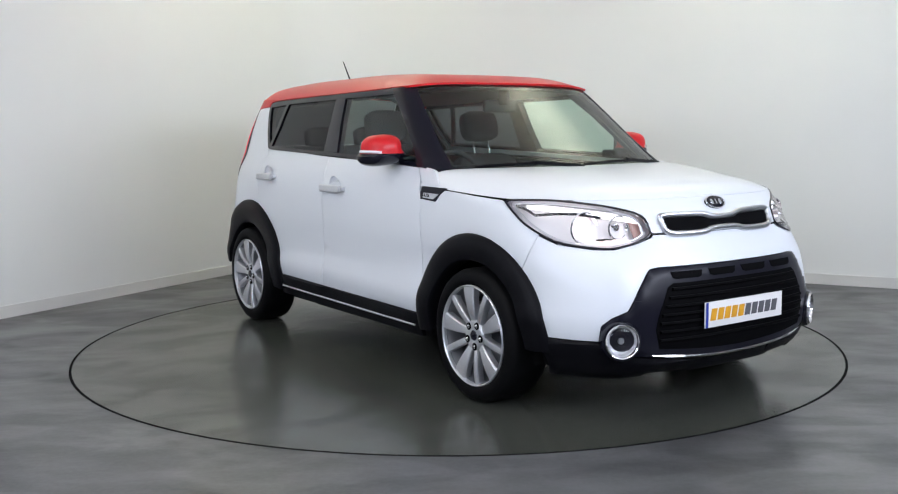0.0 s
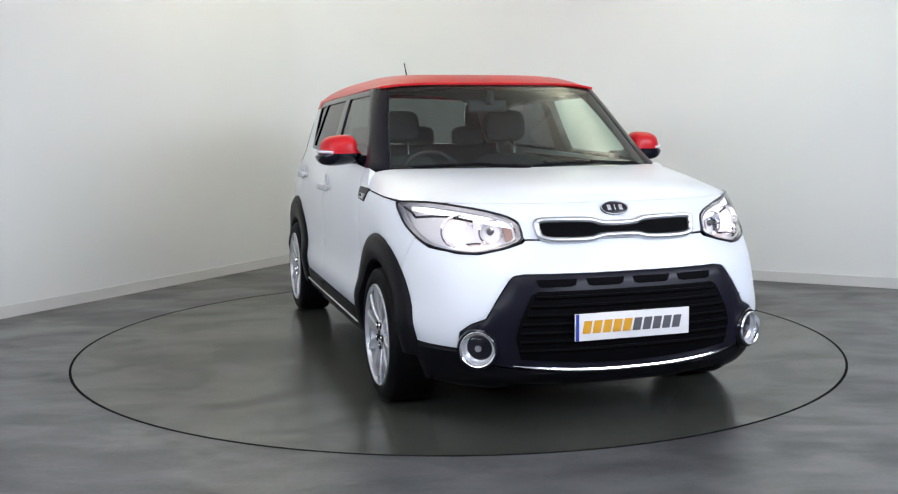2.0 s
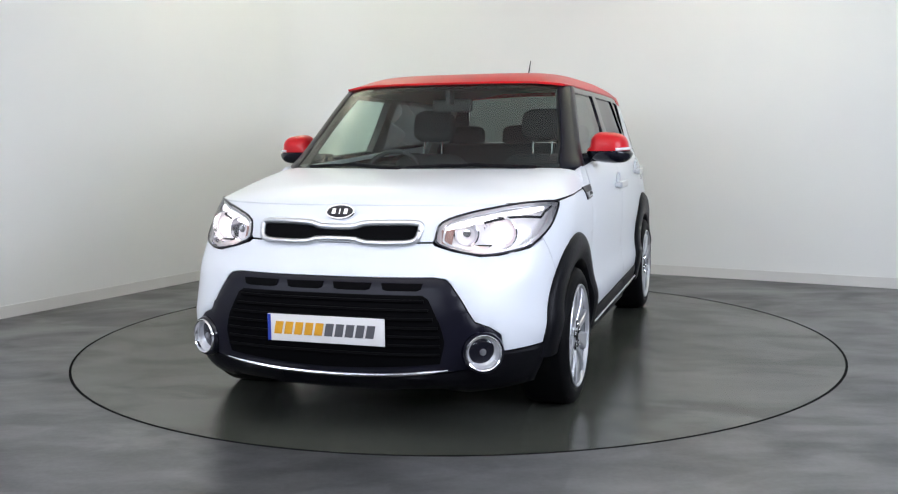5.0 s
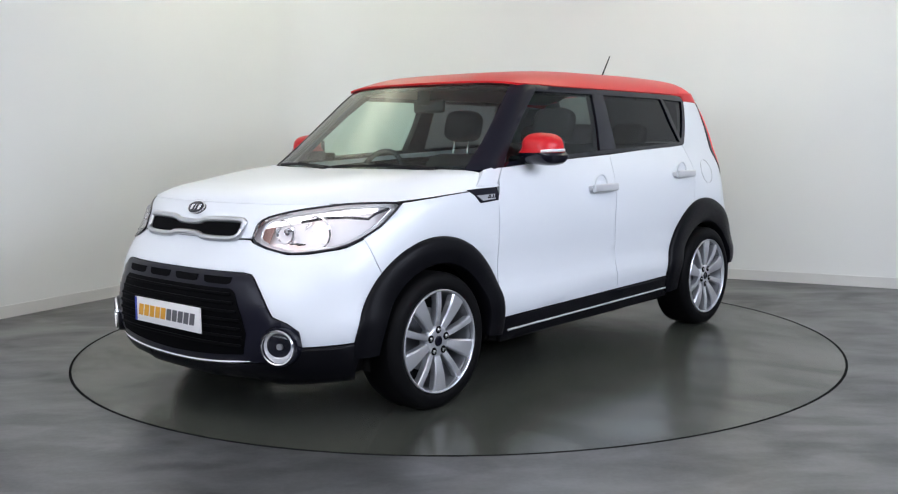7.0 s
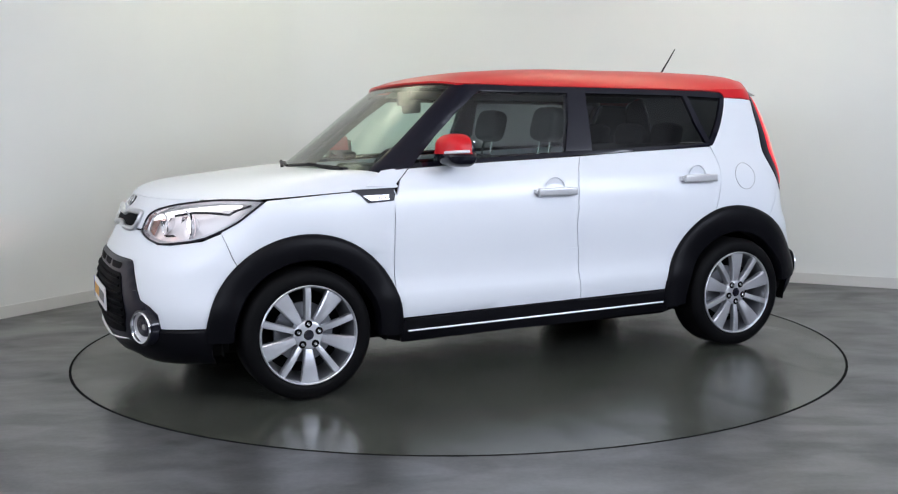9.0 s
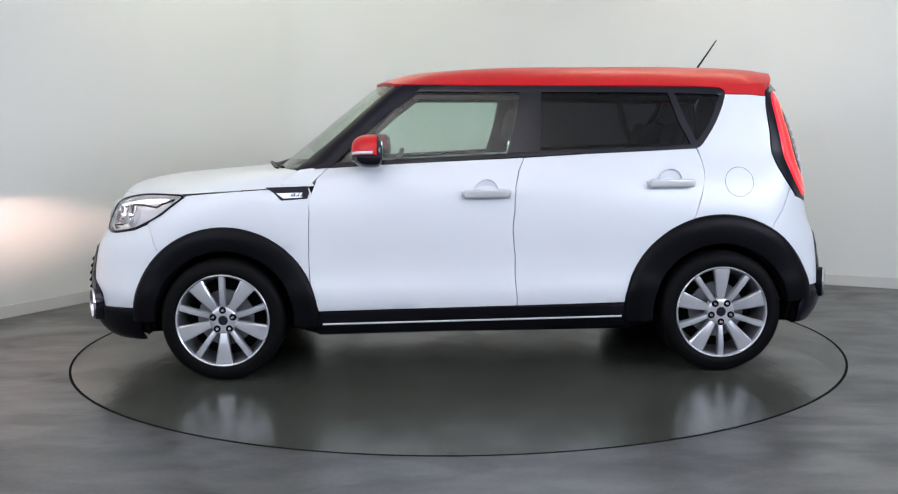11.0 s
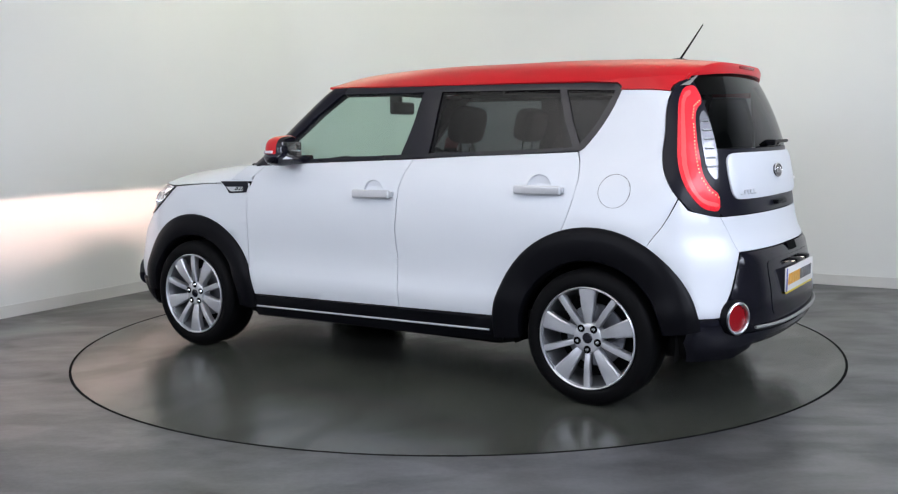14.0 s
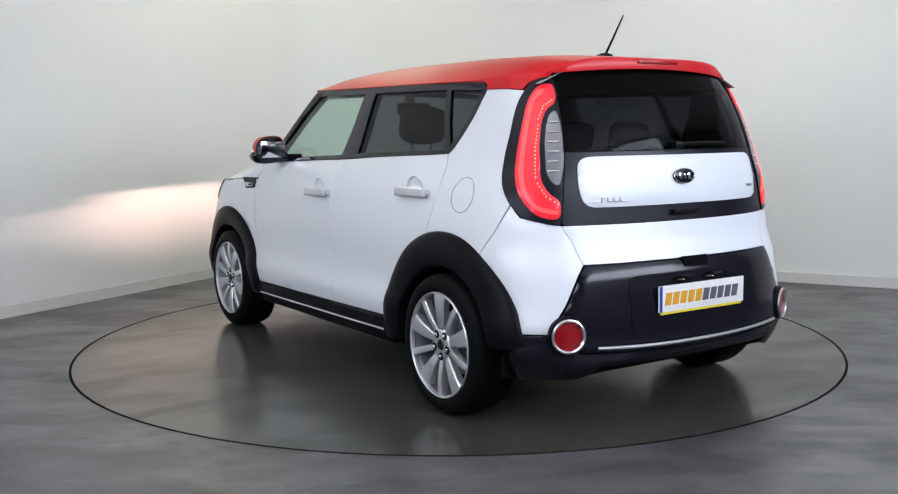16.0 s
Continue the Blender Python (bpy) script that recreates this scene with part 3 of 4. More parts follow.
def build_front():
    # painted bumper
    o = front([(0.0, 0.806), (0.20, 0.806), (0.412, 0.806), (0.424, 0.795), (0.50, 0.772), (0.60, 0.750), (0.67, 0.752)]) + side([(-1.74, 0.772), (-1.66, 0.806), (-1.60, 0.655)])
    o += side(arc(ARCH_F, ARCH_Z, FR, 136, 172, 10) + [(-1.744, 0.378)]) + front([(0.70, 0.372), (0.698, 0.44), (0.66, 0.475), (0.605, 0.50), (0.56, 0.575), (0.505, 0.655), (0.485, 0.672), (0.44, 0.678), (0.0, 0.676)])
    bumper = part("front_bumper", panel(LOWER, ways(LOWER, across(o)), 0.012, 0, False, 0.03, 0.03, inset=0.002), WHITE, car, "white painted front bumper")
    # gloss black mask
    o = across(front([(0.0, 0.672), (0.44, 0.674), (0.482, 0.668), (0.50, 0.652), (0.555, 0.572), (0.60, 0.497), (0.655, 0.472), (0.695, 0.44), (0.697, 0.385), (0.66, 0.32), (0.50, 0.295), (0.0, 0.268)]))
    part("bumper_mask", panel(LOWER, ways(LOWER, o), 0.012, 0.006, False, 0.03, 0.03, inset=0.006), PILLAR, bumper, "gloss black bumper mask")
    o = across(front([(0.0, 0.606), (0.40, 0.606), (0.425, 0.59), (0.47, 0.50), (0.49, 0.42), (0.47, 0.335), (0.0, 0.305)]))
    part("lower_grille", panel(LOWER, ways(LOWER, o), 0.004, 0.010, False, 0.04, 0.04), MESHBLACK, bumper, "black lower grille with slats")
    for i in range(7):
        z = 0.585 - i * 0.036
        half = 0.41 + 0.02 * i if i < 4 else 0.475
        pts = [LOWER.at(LOWER.fx(x, z), z) + Vector((0, -0.014, 0)) for x in np.linspace(-half, half, 24)]
        part("grille_slat", tube(pts, 0.0075, 6, flat=1.0), MESHBLACK, bumper)
    # slots are black plates on the mask, their inner shade put into colour
    for i in range(4):
        c = -0.315 + 0.21 * i
        o = front([(c - 0.085, 0.652), (c + 0.085, 0.652), (c + 0.078, 0.628), (c + 0.06, 0.622), (c - 0.06, 0.622), (c - 0.078, 0.628)])
        part("air_slot", panel(LOWER, ways(LOWER, o), 0.002, 0.0085, False, 0.04, 0.04), MESHBLACK, bumper)
    # skirt below
    o = front([(0.0, 0.262), (0.50, 0.289), (0.66, 0.314), (0.70, 0.366)]) + side([(-1.744, 0.372), (-1.715, 0.30), (-1.70, 0.205), (-1.85, 0.195)]) + front([(0.55, 0.19), (0.46, 0.215), (0.0, 0.205)])
    part("front_skirt", panel(LOWER, ways(LOWER, across(o)), 0.02, 0.010, False, 0.03, 0.03, inset=0.008), PLASTIC, bumper, "black plastic lower skirt")
    pts = [LOWER.at(LOWER.fx(x, 0.30), 0.273 + 0.032 * (x / 0.5) ** 2) + Vector((0, -0.012, 0)) for x in np.linspace(-0.5, 0.5, 40)]
    part("bumper_strip", tube(pts, lambda t: 0.0085 * min(1, 0.3 + 8 * t, 0.3 + 8 * (1 - t)), 8), CHROME, bumper, "bright chrome strip")
    # fog lamps
    for sx in (1, -1):
        m = pose(sx * 0.634, -1.996, 0.376) @ Matrix.Diagonal((1.06, 1.06, 1.06, 1)) @ pose(0, 0, 0, 90, 0, sx * 26)
        fog = part("fog_lamp", lathe([(0.086, -0.09), (0.083, 0.0), (0.078, 0.012), (0.070, 0.014), (0.066, 0.006)], 40), GLOSS, car, "round fog lamp in a chrome ring", m=m)
        part("ring", lathe([(0.071, 0.004), (0.071, 0.018), (0.068, 0.022), (0.064, 0.019), (0.062, 0.006)], 40), CHROME, fog)
        part("reflector", lathe([(0.062, 0.008), (0.055, 0.001), (0.053, -0.006), (0.044, -0.012), (0.028, -0.026), (0.0, -0.032)], 40), HANDLE, fog)
        part("bulb_cap", lathe([(0.0, 0.004), (0.012, 0.002), (0.014, -0.01), (0.008, -0.03)], 20), SATIN, fog)
        part("lens", lathe([(0.0, 0.016), (0.03, 0.015), (0.050, 0.011), (0.058, 0.006)], 40), LENS, fog)
    # upper grille
    ring = []
    top = [(-0.358, 0.886), (-0.20, 0.885), (-0.115, 0.882), (-0.075, 0.867), (0.075, 0.867), (0.115, 0.882), (0.20, 0.885), (0.358, 0.886)]
    low = [(0.360, 0.86), (0.348, 0.806), (0.20, 0.803), (0.12, 0.806), (0.085, 0.819), (-0.085, 0.819), (-0.12, 0.806), (-0.20, 0.803), (-0.348, 0.806), (-0.360, 0.86)]
    outline = rounded(top + low)
    grille = part("upper_grille", panel(LOWER, ways(LOWER, front(outline)), 0.01, 0.004, False, 0.03, 0.03), MESHBLACK, car, "black upper grille in a satin silver frame")
    dense = []
    for a, b in zip(outline, outline[1:] + outline[:1]):
        k = max(2, int(math.dist(a, b) / 0.02))
        dense += [(a[0] + (b[0] - a[0]) * i / k, a[1] + (b[1] - a[1]) * i / k) for i in range(k)]
    pts = [LOWER.at(LOWER.fx(x, z), z) + LOWER.normal(LOWER.fx(x, z), z) * 0.006 for x, z in dense]
    part("grille_frame", tube(pts, 0.0135, 10, True), SATIN, grille, "satin silver frame")
    emblem(0.0, 0.927, front_side=True)
    licence_plate(pose(0, -2.122, 0.4605, 90, 0, 0), False)


def emblem(x, z, front_side):
    if front_side:
        m = pose(x, -1.944, z, 55, 0, 0)
    else:
        m = Matrix.Translation(Vector((x, TAILY(z) + 0.016, z))) @ pose(0, 0, 0, 82, 0, 180)
    bm = lathe([(0.0, 0.006), (0.05, 0.006), (0.062, 0.002), (0.064, -0.02)], 40)
    bmesh.ops.scale(bm, vec=(1, 0.52, 1), verts=bm.verts)
    em = part("emblem", bm, GLOSS, car, "oval black and chrome emblem", m=m)
    pts = [(0.061 * math.cos(2 * math.pi * i / 40), 0.061 * 0.52 * math.sin(2 * math.pi * i / 40), 0.005) for i in range(40)]
    part("emblem_rim", tube(pts, 0.003, 6, True), CHROME, em)
    for dx in (-0.027, 0.0, 0.027):
        part("emblem_mark", box(0.017 if dx else 0.006, 0.026, 0.003, dx, 0, 0.0075, 0.001), CHROME, em)


def licence_plate(m, at_rear):
    pl = part("dealer_plate", box(0.522, 0.112, 0.008, 0, 0, 0, 0.002), PLATE, car, "white dealer plate with gold and grey lettering", m=m)
    # a word in slanted blocks: five gold, five grey
    for i in range(10):
        w = 0.035
        bm = box(w, 0.052, 0.002, 0, 0, 0.005)
        bmesh.ops.transform(bm, matrix=Matrix(((1, 0.2, 0, -0.208 + i * 0.0455), (0, 1, 0, 0), (0, 0, 1, 0), (0, 0, 0, 1))), verts=bm.verts)
        part("lettering_bar", bm, INKGOLD if i < 5 else INKGREY, pl)
    part("plate_band", box(0.014, 0.110, 0.002, -0.252, 0, 0.0052), BLUE, pl)
    if at_rear:
        part("plate_edge", box(0.50, 0.011, 0.006, 0.0, -0.061, 0, 0.002), PLATEYELLOW, pl)


def beam_unit(x, y, z, head):
    """Low beam: a small bright source under a visor, which cuts the light off above."""
    bm = bmesh.new()
    bm.faces.new([bm.verts.new(v) for v in ((x - 0.02, y, z - 0.0015), (x + 0.02, y, z - 0.0015), (x + 0.02, y, z), (x - 0.02, y, z))])
    bmesh.ops.recalc_face_normals(bm, faces=bm.faces)
    if bm.faces[0].normal.y > 0:
        bmesh.ops.reverse_faces(bm, faces=bm.faces)
    part("filament", bm, BEAM, head)
    part("beam_visor", box(0.056, 0.045, 0.001, x, y - 0.0195, z + 0.0010), UNDER, head)
    part("beam_sill", box(0.056, 0.0070, 0.0005, x, y, z - 0.0020), UNDER, head)
    for dx in (-0.028, 0.028):
        part("beam_cheek", box(0.001, 0.045, 0.004, x + dx, y - 0.0195, z - 0.001), UNDER, head)
    part("beam_back", box(0.050, 0.003, 0.006, x, y + 0.004, z - 0.001), BEZEL, head)


def build_headlamps():
    for mir in (LEFT, RIGHT):
        sx = -1 if mir else 1
        o = front([(0.424, 0.806), (0.50, 0.776), (0.60, 0.755), (0.66, 0.757)]) + side([(-1.745, 0.778), (-1.66, 0.816), (-1.575, 0.862), (-1.50, 0.918), (-1.462, 0.951), (-1.55, 0.956), (-1.66, 0.956)])
        o += front([(0.66, 0.947), (0.56, 0.93), (0.47, 0.905), (0.432, 0.882), (0.422, 0.845)])
        base = rounded(ways(LOWER, o), 1)
        head = part("headlamp", panel(LOWER, base, 0.01, -0.055, mir, 0.03, 0.03), BEZEL, car, "lit headlamp with clear cover and black rim")
        n = len(base)
        wall_bm = bmesh.new()
        a = [wall_bm.verts.new(LOWER.at(s, z) + LOWER.normal(s, z) * 0.0) for s, z in base]
        b = [wall_bm.verts.new(LOWER.at(s, z) - LOWER.normal(s, z) * 0.058) for s, z in base]
        for i in range(n):
            wall_bm.faces.new((a[i], a[(i + 1) % n], b[(i + 1) % n], b[i]))
        if mir:
            bmesh.ops.scale(wall_bm, vec=(-1, 1, 1), verts=wall_bm.verts)
        part("lamp_wall", wall_bm, BOWL, head)
        dense = []
        for (s0, z0), (s1, z1) in zip(base, base[1:] + base[:1]):
            dense += [(s0 + (s1 - s0) * i / 6, z0 + (z1 - z0) * i / 6) for i in range(6)]
        rim = [LOWER.at(s, z) + LOWER.normal(s, z) * 0.001 for s, z in dense]
        bm = tube(rim, 0.005, 8, True)
        if mir:
            bmesh.ops.scale(bm, vec=(-1, 1, 1), verts=bm.verts)
        part("lamp_rim", bm, GLOSS, head, "gloss black rim")
        cover = part("lamp_cover", panel(LOWER, base, 0.0, 0.002, mir, 0.03, 0.03), LENS, head)
        cover.visible_shadow = False
        # light strip along the top
        o2 = front([(0.45, 0.862), (0.452, 0.882), (0.56, 0.912), (0.66, 0.929)]) + side([(-1.66, 0.940), (-1.56, 0.944), (-1.57, 0.928), (-1.68, 0.918)]) + front([(0.66, 0.905), (0.56, 0.885)])
        part("light_strip", panel(LOWER, ways(LOWER, o2), 0.01, -0.018, mir, 0.03, 0.03), LED, head, "white daytime light strip")
        line = front([(0.60, 0.888), (0.68, 0.905)]) + side([(-1.70, 0.905), (-1.62, 0.895), (-1.585, 0.915), (-1.52, 0.935)])
        pts = [LOWER.at(a, b) - LOWER.normal(a, b) * 0.012 for a, b in ways(LOWER, line)]
        bm = tube(pts, 0.006, 8)
        if mir:
            bmesh.ops.scale(bm, vec=(-1, 1, 1), verts=bm.verts)
        part("lamp_accent", bm, GLOSS, head, "black accent line")
        # amber-tinted reflector at the inner end and a silver inner frame
        o2 = front([(0.440, 0.868), (0.492, 0.874), (0.488, 0.800), (0.446, 0.818)])
        part("turn_reflector", panel(LOWER, ways(LOWER, o2), 0.006, -0.03, mir, 0.02, 0.02), AMBER, head, "brownish turn-signal reflector")
        mid = [sum(q[k] for q in base) / n for k in (0, 1)]
        inner = [(mid[0] + (a - mid[0]) * 0.90, mid[1] + (b - mid[1]) * 0.88) for a, b in dense]
        bm = tube([LOWER.at(a, b) - LOWER.normal(a, b) * 0.014 for a, b in inner], 0.005, 8, True)
        if mir:
            bmesh.ops.scale(bm, vec=(-1, 1, 1), verts=bm.verts)
        part("inner_frame", bm, SATIN, head, "bright silver inner frame")
        # main and second lamp
        for x, y, r, mat in ((0.648, -1.765, 0.066, GLOW), (0.525, -1.845, 0.048, BOWL)):
            m = pose(sx * x, y, 0.838, 90, 0, sx * 8)
            bowl = part("lamp_bowl", lathe([(r + 0.006, 0.02), (r, 0.024), (r * 0.85, 0.0), (r * 0.45, -0.03), (0.0, -0.038)], 36), BOWL, head, m=m)
            if mat is GLOW:
                lens = part("projector", lathe([(0.0, 0.012), (r * 0.30, 0.0112), (r * 0.50, 0.009)], 36), GLOW, bowl)
                part("halo_ring", lathe([(r * 0.50, 0.009), (r * 0.66, 0.0055)], 36), HALO, lens)
                part("halo_ring_dim", lathe([(r * 0.66, 0.0055), (r * 0.88, -0.003)], 36), HALODIM, lens)
            else:
                part("bulb_cap", lathe([(0.0, 0.01), (0.016, 0.006), (0.018, -0.03)], 24), BOWL, bowl)
        beam_unit(sx * 0.600, LOWER.at(LOWER.fx(0.600, 0.79), 0.79).y + 0.054, 0.790, head)


LAMP_IN = curve_of([(0.871, 0.622), (1.0, 0.602), (1.17, 0.575), (1.40, 0.540), (1.48, 0.530)])


def lamp_way(f, z):
    """(s, z) at a share f of the tail lamp's width, from its outer edge to the tailgate, as seen from the rear corner."""
    a, b = UPPER.sy(LAMP_OUT(z), z), UPPER.rx(LAMP_IN(z), z)
    ss = np.linspace(a, b, 60)
    ds = [q.y - q.x for q in (UPPER.at(c, z) for c in ss)]
    return float(np.interp(ds[0] + f * (ds[-1] - ds[0]), ds, ss)), z


def build_rear():
    # painted rear bumper corners
    for mir in (LEFT, RIGHT):
        o = side(arc(ARCH_R, ARCH_Z, RR, 57.9, 14, 12) + [(1.745, 0.435)]) + rear([(0.70, 0.435), (0.70, 0.475), (0.674, 0.514), (0.651, 0.55), (0.591, 0.67), (0.561, 0.712), (0.585, 0.80), (0.6225, 0.868)]) + side([(1.706, 0.902), (LAMP_OUT(0.952) - 0.004, 0.952), (1.610, 0.827)])
        part("rear_bumper", panel(UPPER, ways(UPPER, o), mirror=mir, inset=0.002), WHITE, car, "white painted rear bumper corner")
    # tailgate
    o = across(rear([(0.0, 0.866), (0.620, 0.868), (0.583, 0.80), (0.559, 0.712), (0.0, 0.712)]))
    tailgate = part("tailgate", panel(UPPER, ways(UPPER, o), inset=0.002), WHITE, car, "white tailgate with black upper half")
    o = across(rear([(0.0, 1.168), (0.571, 1.168), (0.598, 1.0), (0.617, 0.88), (0.60, 0.871), (0.0, 0.871)]))
    part("tailgate_band", panel(UPPER, ways(UPPER, o), 0.01, -0.002), PILLAR, tailgate, "gloss black band")
    o = across(rear([(0.0, 1.148), (0.46, 1.148), (0.507, 1.142), (0.530, 1.118), (0.537, 1.07), (0.537, 1.0), (0.528, 0.964), (0.505, 0.943), (0.46, 0.938), (0.0, 0.938)]))
    part("tailgate_panel", panel(UPPER, rounded(ways(UPPER, o)), 0.014, 0.012, inset=0.006), WHITE, tailgate, "white painted panel with emblem")
    o = across(rear([(0.0, 1.530), (0.30, 1.522), (0.525, 1.500), (0.535, 1.40), (0.571, 1.172), (0.0, 1.172)]))
    part("rear_window", panel(UPPER, ways(UPPER, o), 0.0, -0.002), REARGLASS, tailgate, "dark privacy glass")
    for name, x, z, w, h in (("model_mark", 0.475, 0.963, 0.034, 0.005), ("model_mark", 0.452, 0.972, 0.006, 0.022), ("model_mark", 0.440, 0.979, 0.026, 0.005), ("model_mark", 0.424, 0.972, 0.006, 0.018),
                             ("model_mark", 0.410, 0.963, 0.028, 0.005), ("model_mark", 0.398, 0.972, 0.006, 0.020), ("model_mark", 0.380, 0.963, 0.030, 0.005), ("model_mark", 0.366, 0.972, 0.006, 0.020),
                             ("model_mark", 0.345, 0.963, 0.034, 0.005), ("trim_mark", -0.465, 1.0, 0.048, 0.014)):
        q = UPPER.at(UPPER.rx(x, z), z)
        part(name, box(w, 0.006, h, q.x, q.y + 0.013, z, 0.0015), SATIN, tailgate)
    emblem(0.0, 1.056, front_side=False)
    # wiper
    pts = [UPPER.at(UPPER.rx(x, 1.195), 1.195) + Vector((0, 0.025, 0)) for x in np.linspace(-0.30, 0.03, 12)]
    wiper = part("rear_wiper", tube(pts, 0.008, 8), PLASTIC, tailgate, "black rear wiper")
    part("wiper_pivot", box(0.05, 0.05, 0.03, 0.02, UPPER.at(3, 1.19).y + 0.015, 1.19, 0.008), PLASTIC, wiper)
    part("tailgate_handle", box(0.16, 0.03, 0.022, 0, UPPER.at(3, 0.905).y + 0.008, 0.905, 0.006), PLASTIC, tailgate)
    # black bumper middle
    o = across(rear([(0.0, 0.705), (0.555, 0.707), (0.582, 0.67), (0.642, 0.55), (0.665, 0.512), (0.69, 0.475), (0.695, 0.40), (0.60, 0.352), (0.0, 0.335)]))
    mask = part("rear_bumper_mask", panel(UPPER, ways(UPPER, o), 0.02, 0.006, inset=0.006), SEMI, car, "black plastic rear bumper middle")
    o = across(rear([(0.0, 0.655), (0.36, 0.655), (0.385, 0.63), (0.385, 0.43), (0.36, 0.405), (0.0, 0.405)]))
    part("plate_recess", panel(UPPER, rounded(ways(UPPER, o), 1), 0.003, 0.0085), SEMI, mask)
    o = across(rear([(0.0, 0.332), (0.60, 0.349), (0.70, 0.395), (0.70, 0.43)]) + side([(1.742, 0.43), (1.715, 0.33), (1.71, 0.235)]) + rear([(0.60, 0.235), (0.55, 0.245), (0.51, 0.288), (0.0, 0.294)]))
    part("rear_skirt", panel(UPPER, ways(UPPER, o), 0.02, 0.010, inset=0.008), SEMI, mask)
    pts = [UPPER.at(UPPER.rx(x, 0.36), 0.364 + 0.011 * (x / 0.56) ** 2) + Vector((0, 0.018, 0)) for x in np.linspace(-0.545, 0.545, 40)]
    part("rear_strip", tube(pts, 0.0075, 8), DULL, mask, "satin silver strip")
    # no hollow: a black plate carries the shade of the grip's recess
    o = across(rear([(0.0, 0.712), (0.08, 0.712), (0.07, 0.672), (0.0, 0.670)]))
    part("grip_recess", panel(UPPER, ways(UPPER, o), 0.004, 0.009), MESHBLACK, mask)
    licence_plate(pose(0, 2.006, 0.552, 90, 0, 180), True)
    for x in (-0.09, 0.09):
        part("plate_lamp", box(0.03, 0.010, 0.004, x, 2.000, 0.626, 0.001), PLATELAMP, mask)
        part("plate_lamp_lip", box(0.07, 0.006, 0.018, x, 2.020, 0.630, 0.002), PLASTIC, mask)
        part("plate_lamp_hood", box(0.07, 0.036, 0.012, x, 2.000, 0.635, 0.004), PLASTIC, mask)
    for sx in (1, -1):
        m = pose(sx * 0.660, 1.897, 0.43) @ pose(0, 0, 0, 90, 0, 180 - sx * 24)
        fog = part("rear_reflector", lathe([(0.078, -0.06), (0.080, 0.0), (0.076, 0.008), (0.066, 0.008)], 40), PLASTIC, car, "round red reflector in a chrome ring", m=m)
        part("ring", lathe([(0.072, 0.0), (0.072, 0.016), (0.066, 0.019), (0.060, 0.014), (0.059, 0.0)], 40), SATIN, fog)
        part("lens", lathe([(0.0, 0.008), (0.04, 0.007), (0.060, 0.002)], 40), REFLEX, fog)
    # tail lamps
    for mir in (LEFT, RIGHT):
        o = rear([(0.530, 1.482), (0.563, 1.480)]) + side([(1.605, 1.473), (1.588, 1.460)] + [(LAMP_OUT(z), z) for z in np.linspace(1.44, 0.90, 16)]) + rear([(0.650, 0.871)] + [(LAMP_IN(z), z) for z in np.linspace(0.871, 1.45, 8)])
        lamp = part("tail_lamp", panel(UPPER, rounded(ways(UPPER, o), 1), 0.02, 0.003, mir, 0.02, 0.025), PILLAR, car, "lit red tail lamp in a gloss black surround")
        band = [(0.60, 1.452), (0.34, 1.437), (0.23, 1.379), (0.20, 1.252), (0.20, 1.125), (0.23, 1.014), (0.30, 0.940), (0.44, 0.905), (0.97, 0.890)]
        inner = [(0.97, 0.968), (0.76, 1.000), (0.62, 1.066), (0.58, 1.188), (0.60, 1.292), (0.70, 1.345), (0.96, 1.376)]
        o = [lamp_way(f, z) for f, z in band + inner + [(0.96, 1.450)]]
        part("light_band", panel(UPPER, rounded(o), 0.008, 0.008, mir, 0.02, 0.03, inset=0.003), TAIL, lamp, "glowing red band")
        # added strip: the brighter core of the lamp's glow as stronger emission
        core = [(0.62, 1.430), (0.40, 1.420), (0.30, 1.370), (0.265, 1.252), (0.265, 1.125), (0.30, 1.020), (0.37, 0.956), (0.50, 0.926), (0.90, 0.912)]
        back = [(0.90, 0.930), (0.54, 0.946), (0.43, 0.976), (0.38, 1.030), (0.35, 1.125), (0.35, 1.252), (0.38, 1.355), (0.46, 1.396), (0.62, 1.408)]
        o = [lamp_way(f, z) for f, z in core + back]
        part("glow_core", panel(UPPER, rounded(o, 1), 0.002, 0.0098, mir, 0.02, 0.03), TAILCORE, lamp, "brighter core of the red glow")
        o = [lamp_way(f, z) for f, z in ((0.76, 1.325), (0.97, 1.345), (0.97, 1.035), (0.84, 1.035), (0.71, 1.09), (0.675, 1.19), (0.69, 1.27))]
        clear = part("clear_lamp", panel(UPPER, rounded(o), 0.006, 0.006, mir, 0.02, 0.03), LAMPGREY, lamp, "clear reversing lamp")
        for z in (1.09, 1.13, 1.17, 1.21, 1.25, 1.29):
            pts = [UPPER.at(q, z) + UPPER.normal(q, z) * 0.006 for q in (lamp_way(f, z)[0] for f in (0.74, 0.79, 0.84, 0.89, 0.93))]
            bm = tube(pts, 0.0045, 6)
            if mir:
                bmesh.ops.scale(bm, vec=(-1, 1, 1), verts=bm.verts)
            part("lamp_slat", bm, SATIN, clear)
